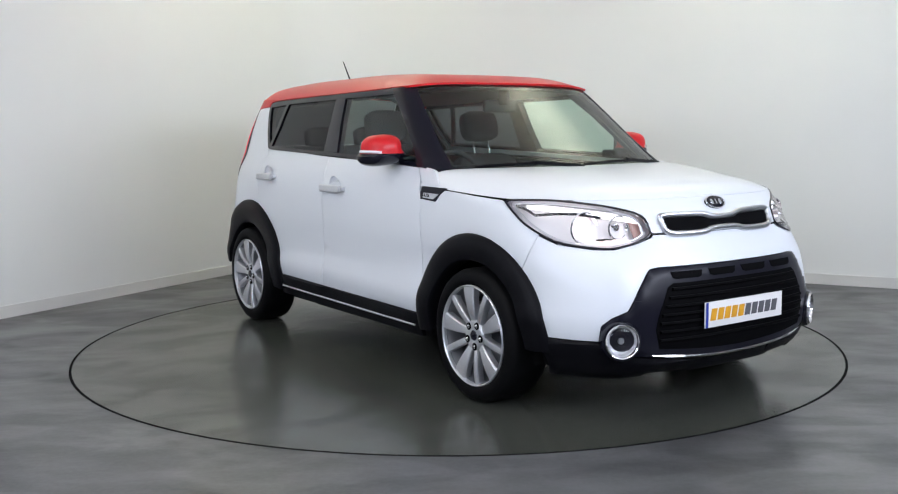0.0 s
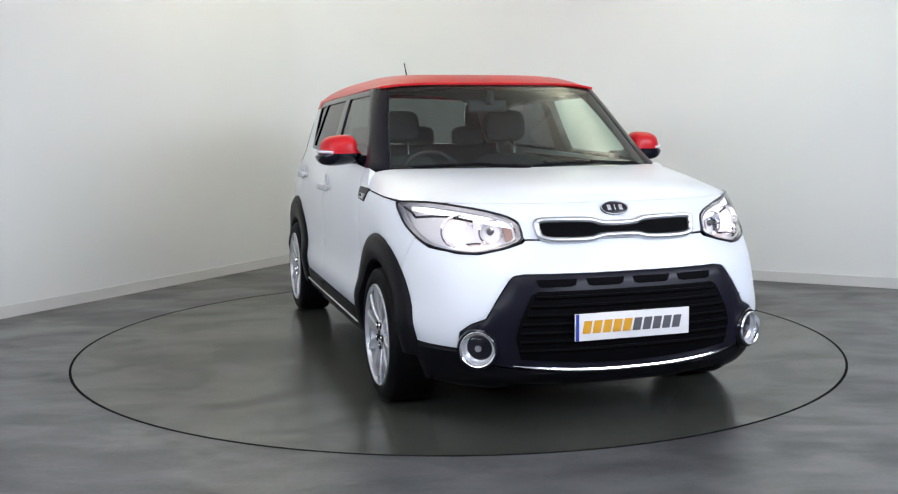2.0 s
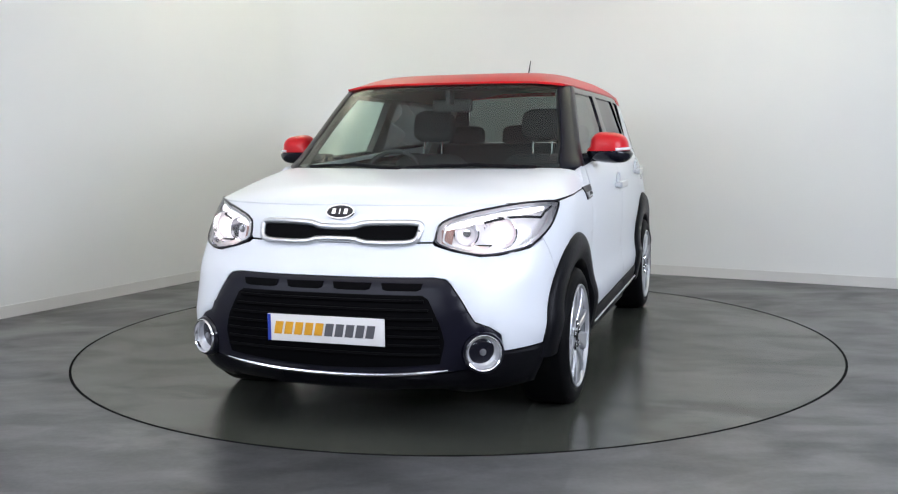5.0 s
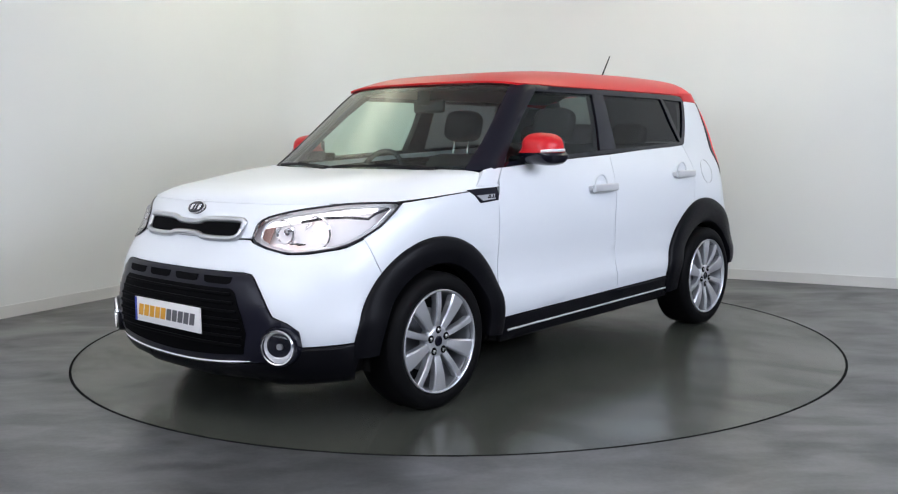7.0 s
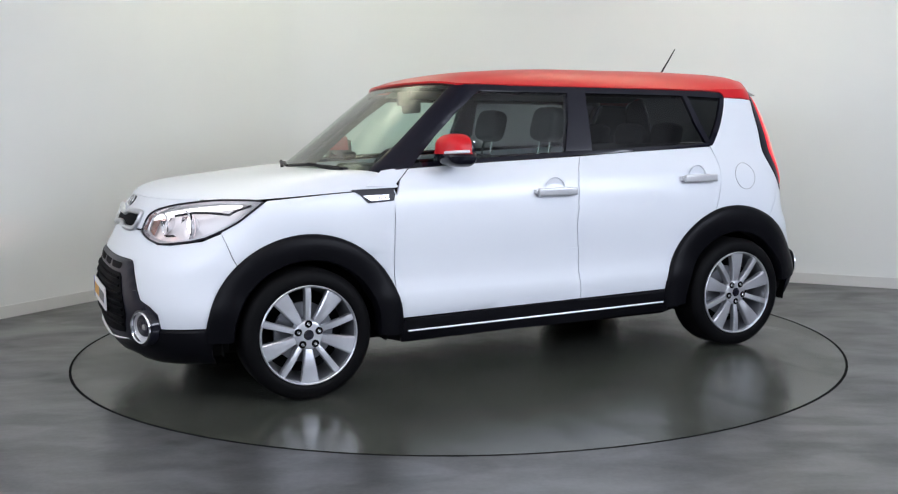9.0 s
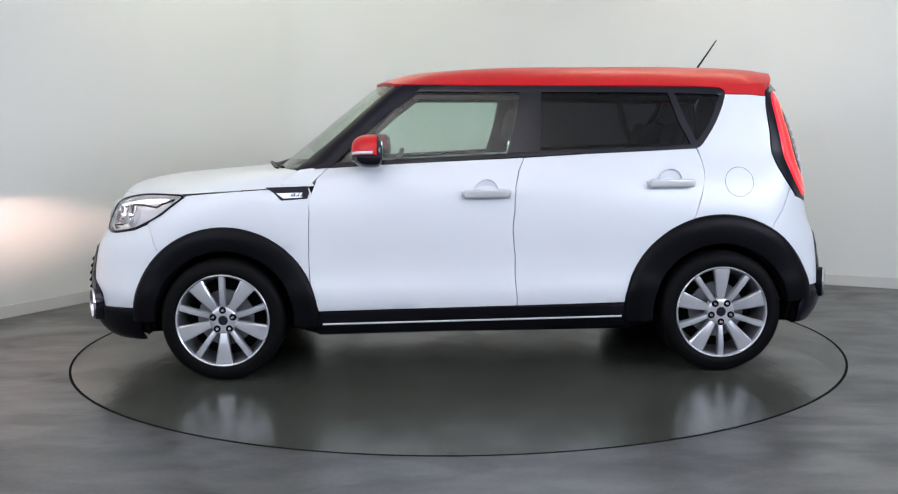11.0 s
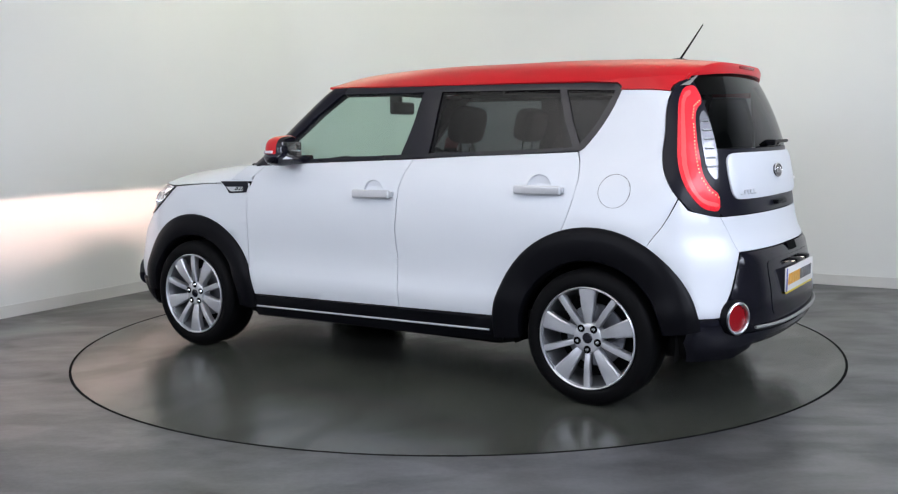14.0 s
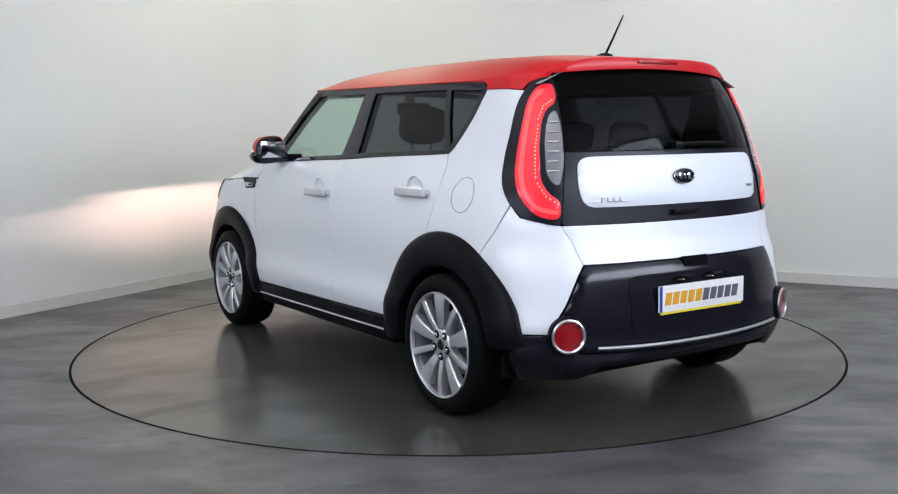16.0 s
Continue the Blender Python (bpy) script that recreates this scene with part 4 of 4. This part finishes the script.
        for (fa, za), (fb, zb) in zip(inner, inner[1:]):
            steps = max(2, int(math.hypot((fb - fa) * 0.2, zb - za) / 0.014))
            for i in range(steps):
                f, z = fa + (fb - fa) * i / steps - 0.055, za + (zb - za) * i / steps
                z += 0.012 if zb - za < 0.06 and z > 1.2 else -0.012 if zb - za < 0.07 else 0
                w, z = lamp_way(f, z)
                q = UPPER.at(w, z) + UPPER.normal(w, z) * 0.0085
                if mir:
                    q.x = -q.x
                b = bmesh.new()
                bmesh.ops.create_icosphere(b, subdivisions=1, radius=0.0036)
                part("led", b, TAILDOT, lamp, m=Matrix.Translation(q))


def build_top():
    # windscreen
    o = across(front([(0.0, 1.068), (0.40, 1.07), (0.72, 1.082), (0.69, 1.20), (0.648, 1.35), (0.602, 1.495), (0.50, 1.508), (0.30, 1.517), (0.0, 1.524)]))
    part("windscreen", panel(UPPER, ways(UPPER, o), 0.0, -0.002, False, 0.05, 0.05), CLEAR, car, "clear green-tinted windscreen")
    o = across(front([(0.0, 1.068), (0.40, 1.07), (0.72, 1.082), (0.713, 1.10), (0.40, 1.092), (0.0, 1.088)]))
    part("screen_frit", panel(UPPER, ways(UPPER, o), 0.003, -0.006, False, 0.05, 0.05), GLOSS, car)
    o = across(front([(0.0, 1.524), (0.30, 1.517), (0.50, 1.508), (0.602, 1.495), (0.606, 1.482), (0.50, 1.494), (0.30, 1.503), (0.0, 1.510)]))
    part("screen_header", panel(UPPER, ways(UPPER, o), 0.02, -0.007, False, 0.05, 0.05), UNDER, car)
    for mir in (LEFT, RIGHT):
        # A pillar, gloss black, wraps from screen to door
        o = front([(0.725, 1.072), (0.693, 1.20), (0.651, 1.35), (0.602, 1.497)]) + side([(-0.245, 1.503), (-0.27, 1.474), (-0.42, 1.36), (-0.56, 1.24), (-0.69, 1.115), (-0.72, 1.084), (-0.80, 1.076)])
        part("a_pillar", panel(UPPER, ways(UPPER, o), 0.05, 0.004, mir, 0.03, 0.03, inset=0.003), PILLAR, car, "gloss black windscreen pillar")
        # window frame bands
        bands = [[(-0.73, 1.083), (-0.5, 1.096), (0.25, 1.127), (0.98, 1.152), (1.178, 1.160), (1.19, 1.182), (0.98, 1.172), (0.25, 1.147), (-0.5, 1.116), (-0.69, 1.106)],
                 [(-0.26, 1.503), (-0.29, 1.468), (0.3, 1.462), (1.0, 1.452), (1.30, 1.440), (1.335, 1.436), (1.350, 1.447), (1.325, 1.470), (1.20, 1.478), (0.34, 1.493)],
                 [(0.185, 1.147), (0.355, 1.151), (0.365, 1.30), (0.375, 1.463), (0.262, 1.466), (0.235, 1.32)],
                 [(1.148, 1.178), (1.186, 1.180), (1.13, 1.30), (1.075, 1.452), (1.04, 1.453), (1.09, 1.30)],
                 [(1.186, 1.162), (1.205, 1.175), (1.352, 1.445), (1.322, 1.448), (1.18, 1.195)]]
        for i, b in enumerate(bands):
            part("window_frame", panel(UPPER, ways(UPPER, side(b)), 0.045 if i in (1, 2) else 0.02, 0.0015, mir, 0.03, 0.03, inset=0.001), GLOSS, car)
        o = side([(-0.675, 1.112), (-0.5, 1.114), (0.187, 1.143), (0.235, 1.32), (0.264, 1.468), (-0.28, 1.472), (-0.43, 1.355), (-0.57, 1.232)])
        part("front_side_window", panel(UPPER, ways(UPPER, o), 0.0, -0.008, mir, 0.06, 0.06), SIDE, car, "clear side window")
        o = side([(0.352, 1.150), (1.152, 1.176), (1.09, 1.30), (1.042, 1.454), (0.373, 1.464), (0.363, 1.30)])
        part("rear_side_window", panel(UPPER, ways(UPPER, o), 0.0, -0.008, mir, 0.06, 0.06), PRIVACY, car, "dark privacy side window")
        o = side([(1.184, 1.178), (1.335, 1.447), (1.072, 1.454), (1.13, 1.30)])
        part("quarter_window", panel(UPPER, ways(UPPER, o), 0.0, -0.008, mir, 0.06, 0.06), PRIVACY, car, "dark privacy quarter window")
    # roof
    bm = bmesh.new()
    rows = []
    crown = curve_of([(-0.505, 0.017), (-0.46, 0.034), (-0.35, 0.063), (-0.1, 0.092), (0.2, 0.110), (0.7, 0.116), (1.2, 0.118), (1.5, 0.110), (1.69, 0.09), (1.76, 0.075)])
    base = curve_of([(-0.46, 1.512), (-0.25, 1.507), (0.3, 1.4965), (1.0, 1.4885), (1.3, 1.483), (1.6, 1.483), (1.78, 1.490)])
    nu = 20
    for j in range(41):
        v = j / 40
        row = []
        for i in range(-nu, nu + 1):
            u = math.copysign(1 - (1 - abs(i) / nu) ** 1.7, i)
            y0 = -0.508 + 0.115 * abs(u) ** 2.2
            y1 = 1.716 - 0.10 * abs(u) ** 3
            y = y0 + v * (y1 - y0)
            q = UPPER.at(UPPER.sy(min(max(y, -0.28), 1.62), 1.49), 1.49)
            w = q.x + 0.003 + 0.006 * min(max((y - 1.4) / 0.2, 0), 1)
            w *= 1 - 0.045 * max(0, (-0.0 - y) / 0.45) ** 2
            x = u * w
            z = base(y) + crown(-0.508 + v * 2.24) * (1 - abs(u) ** 6.5)
            row.append(bm.verts.new((x, y, z)))
        rows.append(row)
    for drop, back in ((0.35, 0.008), (1.0, 0.004)):
        rows.append([bm.verts.new((v.co.x, v.co.y + back, v.co.z + drop * (min(1.523 - 0.028 * (v.co.x / 0.56) ** 2, v.co.z - 0.004) - v.co.z))) for v in rows[40]])
    rim = []
    for v in rows[-1]:
        inside = UPPER.at(UPPER.rx(v.co.x, v.co.z), v.co.z)
        rim.append(bm.verts.new((v.co.x * 0.99, min(v.co.y - 0.002, inside.y - 0.012), v.co.z)))
    rows.append(rim)
    for a, b in zip(rows, rows[1:]):
        for i in range(2 * nu):
            bm.faces.new((a[i], a[i + 1], b[i + 1], b[i]))
    bmesh.ops.recalc_face_normals(bm, faces=bm.faces)
    if sum(f.normal.z for f in bm.faces) < 0:
        bmesh.ops.reverse_faces(bm, faces=bm.faces)
    bmesh.ops.solidify(bm, geom=bm.faces[:], thickness=0.012)
    roof = part("roof", bm, RED, car, "red painted roof")
    bm = bmesh.new()
    rows2 = []
    for j in range(13):
        y = -0.30 + j / 12 * 1.95
        row = [bm.verts.new((u * 0.60, y, base(y) - 0.03 + crown(y) * (1 - abs(u) ** 3.4))) for u in (-1, -0.8, -0.4, 0, 0.4, 0.8, 1)]
        rows2.append(row)
    for a, b in zip(rows2, rows2[1:]):
        for i in range(6):
            bm.faces.new((a[i], b[i], b[i + 1], a[i + 1]))
    part("headliner", bm, LINING, car)
    for mir in (LEFT, RIGHT):
        # red corner over the rear pillar
        o = side([(1.345, 1.443), (1.57, 1.431), (1.577, 1.455), (1.598, 1.473)]) + rear([(0.545, 1.480), (0.545, 1.497)]) + side([(1.56, 1.499), (1.30, 1.490), (1.20, 1.483), (1.325, 1.475), (1.352, 1.455)])
        part("roof_corner", panel(UPPER, ways(UPPER, o), 0.02, 0.003, mir, 0.03, 0.03), RED, roof)
    # aerial
    part("aerial_base", lathe([(0.04, 0), (0.034, 0.008), (0.016, 0.016), (0.0, 0.018)], 24), PLASTIC, roof, m=Matrix.Translation((0, 1.375, 1.602)) @ Matrix.Diagonal((0.7, 1.5, 1, 1)))
    part("aerial", tube([(0, 1.385, 1.61), (0, 1.445, 1.695), (0, 1.503, 1.780)], lambda t: 0.0062 - 0.003 * t, 8), PLASTIC, roof, "thin black roof aerial")
    part("brake_lamp", box(0.24, 0.006, 0.014, 0, 1.728, 1.552, 0.002), REFLEX, roof)


def build_mirrors():
    for sx in (1, -1):
        m = Matrix.Diagonal((sx, 1, 1, 1))
        bm = bmesh.new()
        bmesh.ops.create_uvsphere(bm, u_segments=32, v_segments=20, radius=1)
        for v in bm.verts:
            c = v.co
            c.x, c.y, c.z = (math.copysign(abs(q) ** 0.70, q) for q in c)
            v.co = Vector((0.905 + 0.108 * c.x + (0.012 if c.z < 0 else -0.012) * c.x, -0.50 + 0.108 * c.y * (1 if c.y < 0 else 0.42) + 0.02 * abs(c.x) * c.x, 1.166 + (0.082 if c.z > 0 else 0.080) * c.z - 0.008 * c.x))
        lower_bm, rear_bm = bm.copy(), bm.copy()
        bmesh.ops.bisect_plane(bm, geom=bm.verts[:] + bm.edges[:] + bm.faces[:], plane_co=(0, 0, 1.151), plane_no=(0, 0, 1), clear_inner=True)
        bmesh.ops.bisect_plane(lower_bm, geom=lower_bm.verts[:] + lower_bm.edges[:] + lower_bm.faces[:], plane_co=(0, 0, 1.149), plane_no=(0, 0, 1), clear_outer=True)
        bmesh.ops.bisect_plane(bm, geom=bm.verts[:] + bm.edges[:] + bm.faces[:], plane_co=(0, -0.478, 0), plane_no=(0, 1, 0), clear_outer=True)
        bmesh.ops.bisect_plane(rear_bm, geom=rear_bm.verts[:] + rear_bm.edges[:] + rear_bm.faces[:], plane_co=(0, -0.479, 0), plane_no=(0, 1, 0), clear_inner=True)
        bmesh.ops.bisect_plane(rear_bm, geom=rear_bm.verts[:] + rear_bm.edges[:] + rear_bm.faces[:], plane_co=(0, 0, 1.149), plane_no=(0, 0, 1), clear_inner=True)
        for b in (bm, lower_bm, rear_bm):
            bmesh.ops.transform(b, matrix=m, verts=b.verts)
            bmesh.ops.recalc_face_normals(b, faces=b.faces)
        mirror = part("door_mirror", merge(lower_bm, rear_bm), GLOSS, car, "door mirror with red cap and black base")
        part("mirror_cap", bm, RED, mirror, "red painted cap")
        part("mirror_stalk", box(0.20, 0.10, 0.046, sx * 0.81, -0.51, 1.118, 0.018, 3), GLOSS, mirror)
        pts = [(sx * (0.903 + 0.110 * math.sin(a) ** 0.75), -0.50 - 0.107 * math.cos(a) ** 0.75 + 0.018 * math.sin(a), 1.156 + 0.006 * math.sin(a)) for a in np.linspace(0.30, 1.5, 14)]
        part("indicator", tube(pts, 0.008, 8), LENSWHITE, mirror, "clear side indicator strip")
        part("mirror_glass", box(0.150, 0.004, 0.092, sx * 0.900, -0.4555, 1.168, 0.001), CHROME, mirror)


LENSWHITE = material("indicator_lens", (0.75, 0.75, 0.78), 0.15, coat=1.0)


def build_wheel(x, y, phase, sx):
    m = pose(x, y, ARCH_Z) @ pose(0, 0, 0, 0, 90 * sx, 0)
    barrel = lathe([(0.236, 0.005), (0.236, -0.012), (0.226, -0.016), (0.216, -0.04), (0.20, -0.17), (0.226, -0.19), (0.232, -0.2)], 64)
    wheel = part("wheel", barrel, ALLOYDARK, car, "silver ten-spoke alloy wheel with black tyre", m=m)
    tyre = lathe([(0.228, -0.21), (0.245, -0.218), (0.285, -0.218), (0.308, -0.205), (0.3155, -0.185), (0.3155, -0.03), (0.308, -0.010), (0.288, 0.003), (0.262, 0.007), (0.244, 0.003), (0.236, -0.006), (0.228, -0.02)], 72)
    part("tyre", tyre, RUBBER, wheel, "black low-profile tyre")
    part("rim_lip", lathe([(0.226, -0.012), (0.229, 0.004), (0.234, 0.008), (0.238, 0.004), (0.238, -0.006)], 72), ALLOY, wheel)
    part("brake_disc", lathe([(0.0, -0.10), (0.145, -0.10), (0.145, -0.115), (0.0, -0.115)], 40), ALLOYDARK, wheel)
    part("wheel_back", lathe([(0.0, -0.14), (0.20, -0.14)], 40), UNDER, wheel)
    # hub: local +z is outward; angle 0 runs along local x
    hub = lathe([(0.0, -0.010), (0.040, -0.010), (0.060, -0.009), (0.068, -0.013), (0.073, -0.022), (0.073, -0.06), (0.0, -0.06)], 40)
    part("hub", hub, ALLOY, wheel)
    part("centre_cap", lathe([(0.0, -0.004), (0.020, -0.005), (0.025, -0.010)], 24), GLOSS, wheel)

    def spoke(w0, w1, z0, z1):
        bm = bmesh.new()
        secs = []
        for t in np.linspace(0, 1, 7):
            r = 0.062 + t * (0.230 - 0.062)
            w = (w0 + (w1 - w0) * t) / 2
            top = z0 + (z1 - z0) * t + 0.008 * math.sin(t * math.pi)
            secs.append([bm.verts.new(q) for q in ((r, -w, top - 0.035), (r, -w, top - 0.006), (r, -w * 0.80, top), (r, 0, top + 0.001), (r, w * 0.80, top), (r, w, top - 0.006), (r, w, top - 0.035))])
        for a, b in zip(secs, secs[1:]):
            for k in range(6):
                bm.faces.new((a[k], a[k + 1], b[k + 1], b[k]))
            bm.faces.new((a[6], a[0], b[0], b[6]))
        bm.faces.new(secs[0])
        bm.faces.new(secs[-1])
        bmesh.ops.recalc_face_normals(bm, faces=bm.faces)
        return bm
    narrow, wide = spoke(0.028, 0.033, -0.016, -0.002), spoke(0.034, 0.088, -0.016, -0.002)
    meshes = []
    for bm in (narrow, wide):
        me = bpy.data.meshes.new("spoke")
        bm.to_mesh(me)
        bm.free()
        me.materials.append(ALLOY)
        meshes.append(me)
    nut = bpy.data.meshes.new("lug_nut")
    bm = lathe([(0.0, 0.006), (0.007, 0.005), (0.0095, 0.0), (0.0095, -0.02)], 12)
    bm.to_mesh(nut)
    bm.free()
    nut.materials.append(CHROME)
    # flat black disc on the hub face, painted as the shaded well round a nut
    well = bpy.data.meshes.new("nut_well")
    bm = lathe([(0.0, -0.0070), (0.0165, -0.0070), (0.0185, -0.0095)], 16)
    bm.to_mesh(well)
    bm.free()
    well.materials.append(MESHBLACK)
    for k in range(10):
        ob = new("spoke", meshes[k % 2])
        ob.parent = wheel
        ob.matrix_basis = pose(0, 0, 0, 0, 0, phase + 36 * k)
        if k % 2 == 0:
            for name, me, z in (("nut_well", well, 0), ("lug_nut", nut, -0.006)):
                ob = new(name, me)
                ob.parent = wheel
                a = radians(phase + 36 * k)
                ob.matrix_basis = Matrix.Translation((0.053 * math.cos(a), 0.053 * math.sin(a), z))


def pad(sx, sy, sz, x, y, z, rot, p=0.55):
    """A cushion: a ball squared off towards a block."""
    bm = bmesh.new()
    bmesh.ops.create_uvsphere(bm, u_segments=28, v_segments=16, radius=1)
    for v in bm.verts:
        v.co = Vector((0.5 * d * math.copysign(abs(c) ** p, c) for d, c in zip((sx, sy, sz), v.co)))
    bmesh.ops.transform(bm, matrix=Matrix.Translation((x, y, z)) @ rot, verts=bm.verts)
    return bm


def build_seat(x, y, z):
    seat = part("seat", merge(box(0.50, 0.50, 0.16, x, y, z, 0.05, 3), box(0.08, 0.46, 0.10, x - 0.22, y, z + 0.06, 0.035, 3), box(0.08, 0.46, 0.10, x + 0.22, y, z + 0.06, 0.035, 3)), FABRIC, car, "dark grey fabric seat")
    tilt = Matrix.Rotation(radians(-14), 4, "X")
    part("backrest", pad(0.50, 0.16, 0.52, x, y + 0.27, z + 0.28, tilt, 0.42), FABRIC, seat)
    part("headrest", pad(0.27, 0.12, 0.20, x, y + 0.38, z + 0.715, tilt), FABRIC, seat)
    for dx in (-0.06, 0.06):
        part("headrest_post", tube([(x + dx, y + 0.335, z + 0.50), (x + dx, y + 0.375, z + 0.68)], 0.006, 8), CHROME, seat)


def build_interior():
    part("dashboard", merge(box(1.42, 0.42, 0.30, 0, -0.78, 0.86, 0.06, 3), box(1.30, 0.34, 0.06, 0, -0.86, 1.03, 0.025, 2)), TRIM, car, "dark plastic dashboard")
    part("cabin_floor", box(1.40, 2.6, 0.04, 0, 0.45, 0.36), TRIM, car)
    part("centre_console", box(0.24, 0.9, 0.34, 0, -0.25, 0.52, 0.04), TRIM, car)
    for x in (0.36, -0.36):
        build_seat(x, -0.05, 0.58)
    bench = part("rear_bench", box(1.24, 0.48, 0.18, 0, 0.78, 0.60, 0.05, 3), FABRIC, car, "dark grey fabric rear bench")
    tilt = Matrix.Rotation(radians(-14), 4, "X")
    part("bench_back", box(1.22, 0.12, 0.56, 0, 1.08, 0.90, 0.05, 3, tilt), FABRIC, bench)
    for x in (-0.38, 0, 0.38):
        part("bench_headrest", pad(0.24, 0.10, 0.15, x, 1.15, 1.225, tilt), FABRIC, bench)
    ring = [(-0.36 + 0.18 * math.cos(2 * math.pi * i / 36), -0.44 + 0.07 * math.sin(2 * math.pi * i / 36), 0.985 + 0.165 * math.sin(2 * math.pi * i / 36)) for i in range(36)]
    steer = part("steering_wheel", tube(ring, 0.015, 10, True), TRIM, car, "black steering wheel")
    part("wheel_boss", box(0.16, 0.06, 0.12, -0.36, -0.46, 0.975, 0.03, 3), TRIM, steer)
    for dx in (-1, 1):
        part("wheel_spoke", box(0.12, 0.02, 0.03, -0.36 + dx * 0.12, -0.45, 0.985, 0.008), SATIN, steer)
    part("cowl", box(0.14, 0.2, 0.08, -0.36, -0.60, 1.04, 0.03), TRIM, car)
    mirror = part("rear_view_mirror", box(0.235, 0.03, 0.075, -0.01, -0.37, 1.405, 0.02, 3), TRIM, car, "black rear-view mirror")
    part("mirror_arm", box(0.03, 0.08, 0.09, -0.01, -0.415, 1.455, 0.01), TRIM, mirror)
    for mir in (LEFT, RIGHT):
        o = side([(-0.75, 0.45), (0.8, 0.45), (0.95, 0.8), (1.15, 1.12), (0.3, 1.10), (-0.65, 1.08)])
        part("door_lining", panel(LOWER, ways(LOWER, o), 0.03, -0.07, mir, 0.08, 0.1), TRIM, car)
        o = side([(1.20, 0.80), (1.50, 0.80), (1.56, 1.10), (1.56, 1.44), (1.36, 1.44), (1.21, 1.17)])
        part("pillar_lining", panel(UPPER, ways(UPPER, o), 0.03, -0.03, mir, 0.06, 0.06), LINING, car)


def build_wipers():
    for x0, x1, dy in ((0.62, -0.02, 0.0), (-0.05, -0.62, 0.03)):
        pts = []
        for t in np.linspace(0, 1, 14):
            x = x0 + (x1 - x0) * t
            pts.append((x, SCREEN(1.075) + 0.155 * (x / 0.72) ** 2 - 0.035 + dy * t, 1.082 + 0.012 * math.sin(t * 3)))
        wiper = part("wiper", tube(pts, 0.008, 6), PLASTIC, car, "black windscreen wiper")
        part("wiper_arm", tube([(x0, pts[0][1] - 0.03, 1.075), ((x0 + x1) / 2, pts[7][1] - 0.012, 1.10)], 0.01, 6), PLASTIC, wiper)


build_shell()
build_bonnet()
build_sides()
build_front()
build_headlamps()
build_rear()
build_top()
build_mirrors()
build_interior()
build_wipers()
for wx, wy, ph in ((0.888, ARCH_F - 0.008, 90), (0.888, ARCH_R + 0.002, 270), (-0.888, ARCH_F - 0.008, 98), (-0.888, ARCH_R + 0.002, 100)):
    build_wheel(wx, wy, ph + (90 if wx > 0 else 90), 1 if wx > 0 else -1)


def motions():
    turn = [(0.0, 35.24), (0.5, 33.07), (1.0, 29.08), (1.5, 23.82), (2.0, 17.73), (2.5, 12.0), (3.0, 5.84), (3.5, 0.12), (4.0, -6.04), (4.5, -11.9), (5.0, -17.8), (5.5, -23.7), (6.0, -29.6), (6.5, -35.45), (7.0, -41.45),
            (7.5, -47.01), (8.0, -53.01), (8.5, -58.6), (9.0, -64.65), (9.5, -70.3), (10.0, -76.1), (10.5, -81.9), (11.0, -87.6), (11.5, -93.41), (12.0, -99.36), (12.5, -104.98), (13.0, -110.93), (13.5, -116.61),
            (14.0, -122.62), (14.5, -128.35), (15.0, -134.43), (15.5, -140.09), (16.0, -146.22)]
    walk(car, [(t, pose(0, 0, 0, 0, 0, a) @ pose(0.101, 0.048, 0)) for t, a in turn])
    walk(turntable, [(t, pose(0, 0, 0, 0, 0, a)) for t, a in turn])


motions()
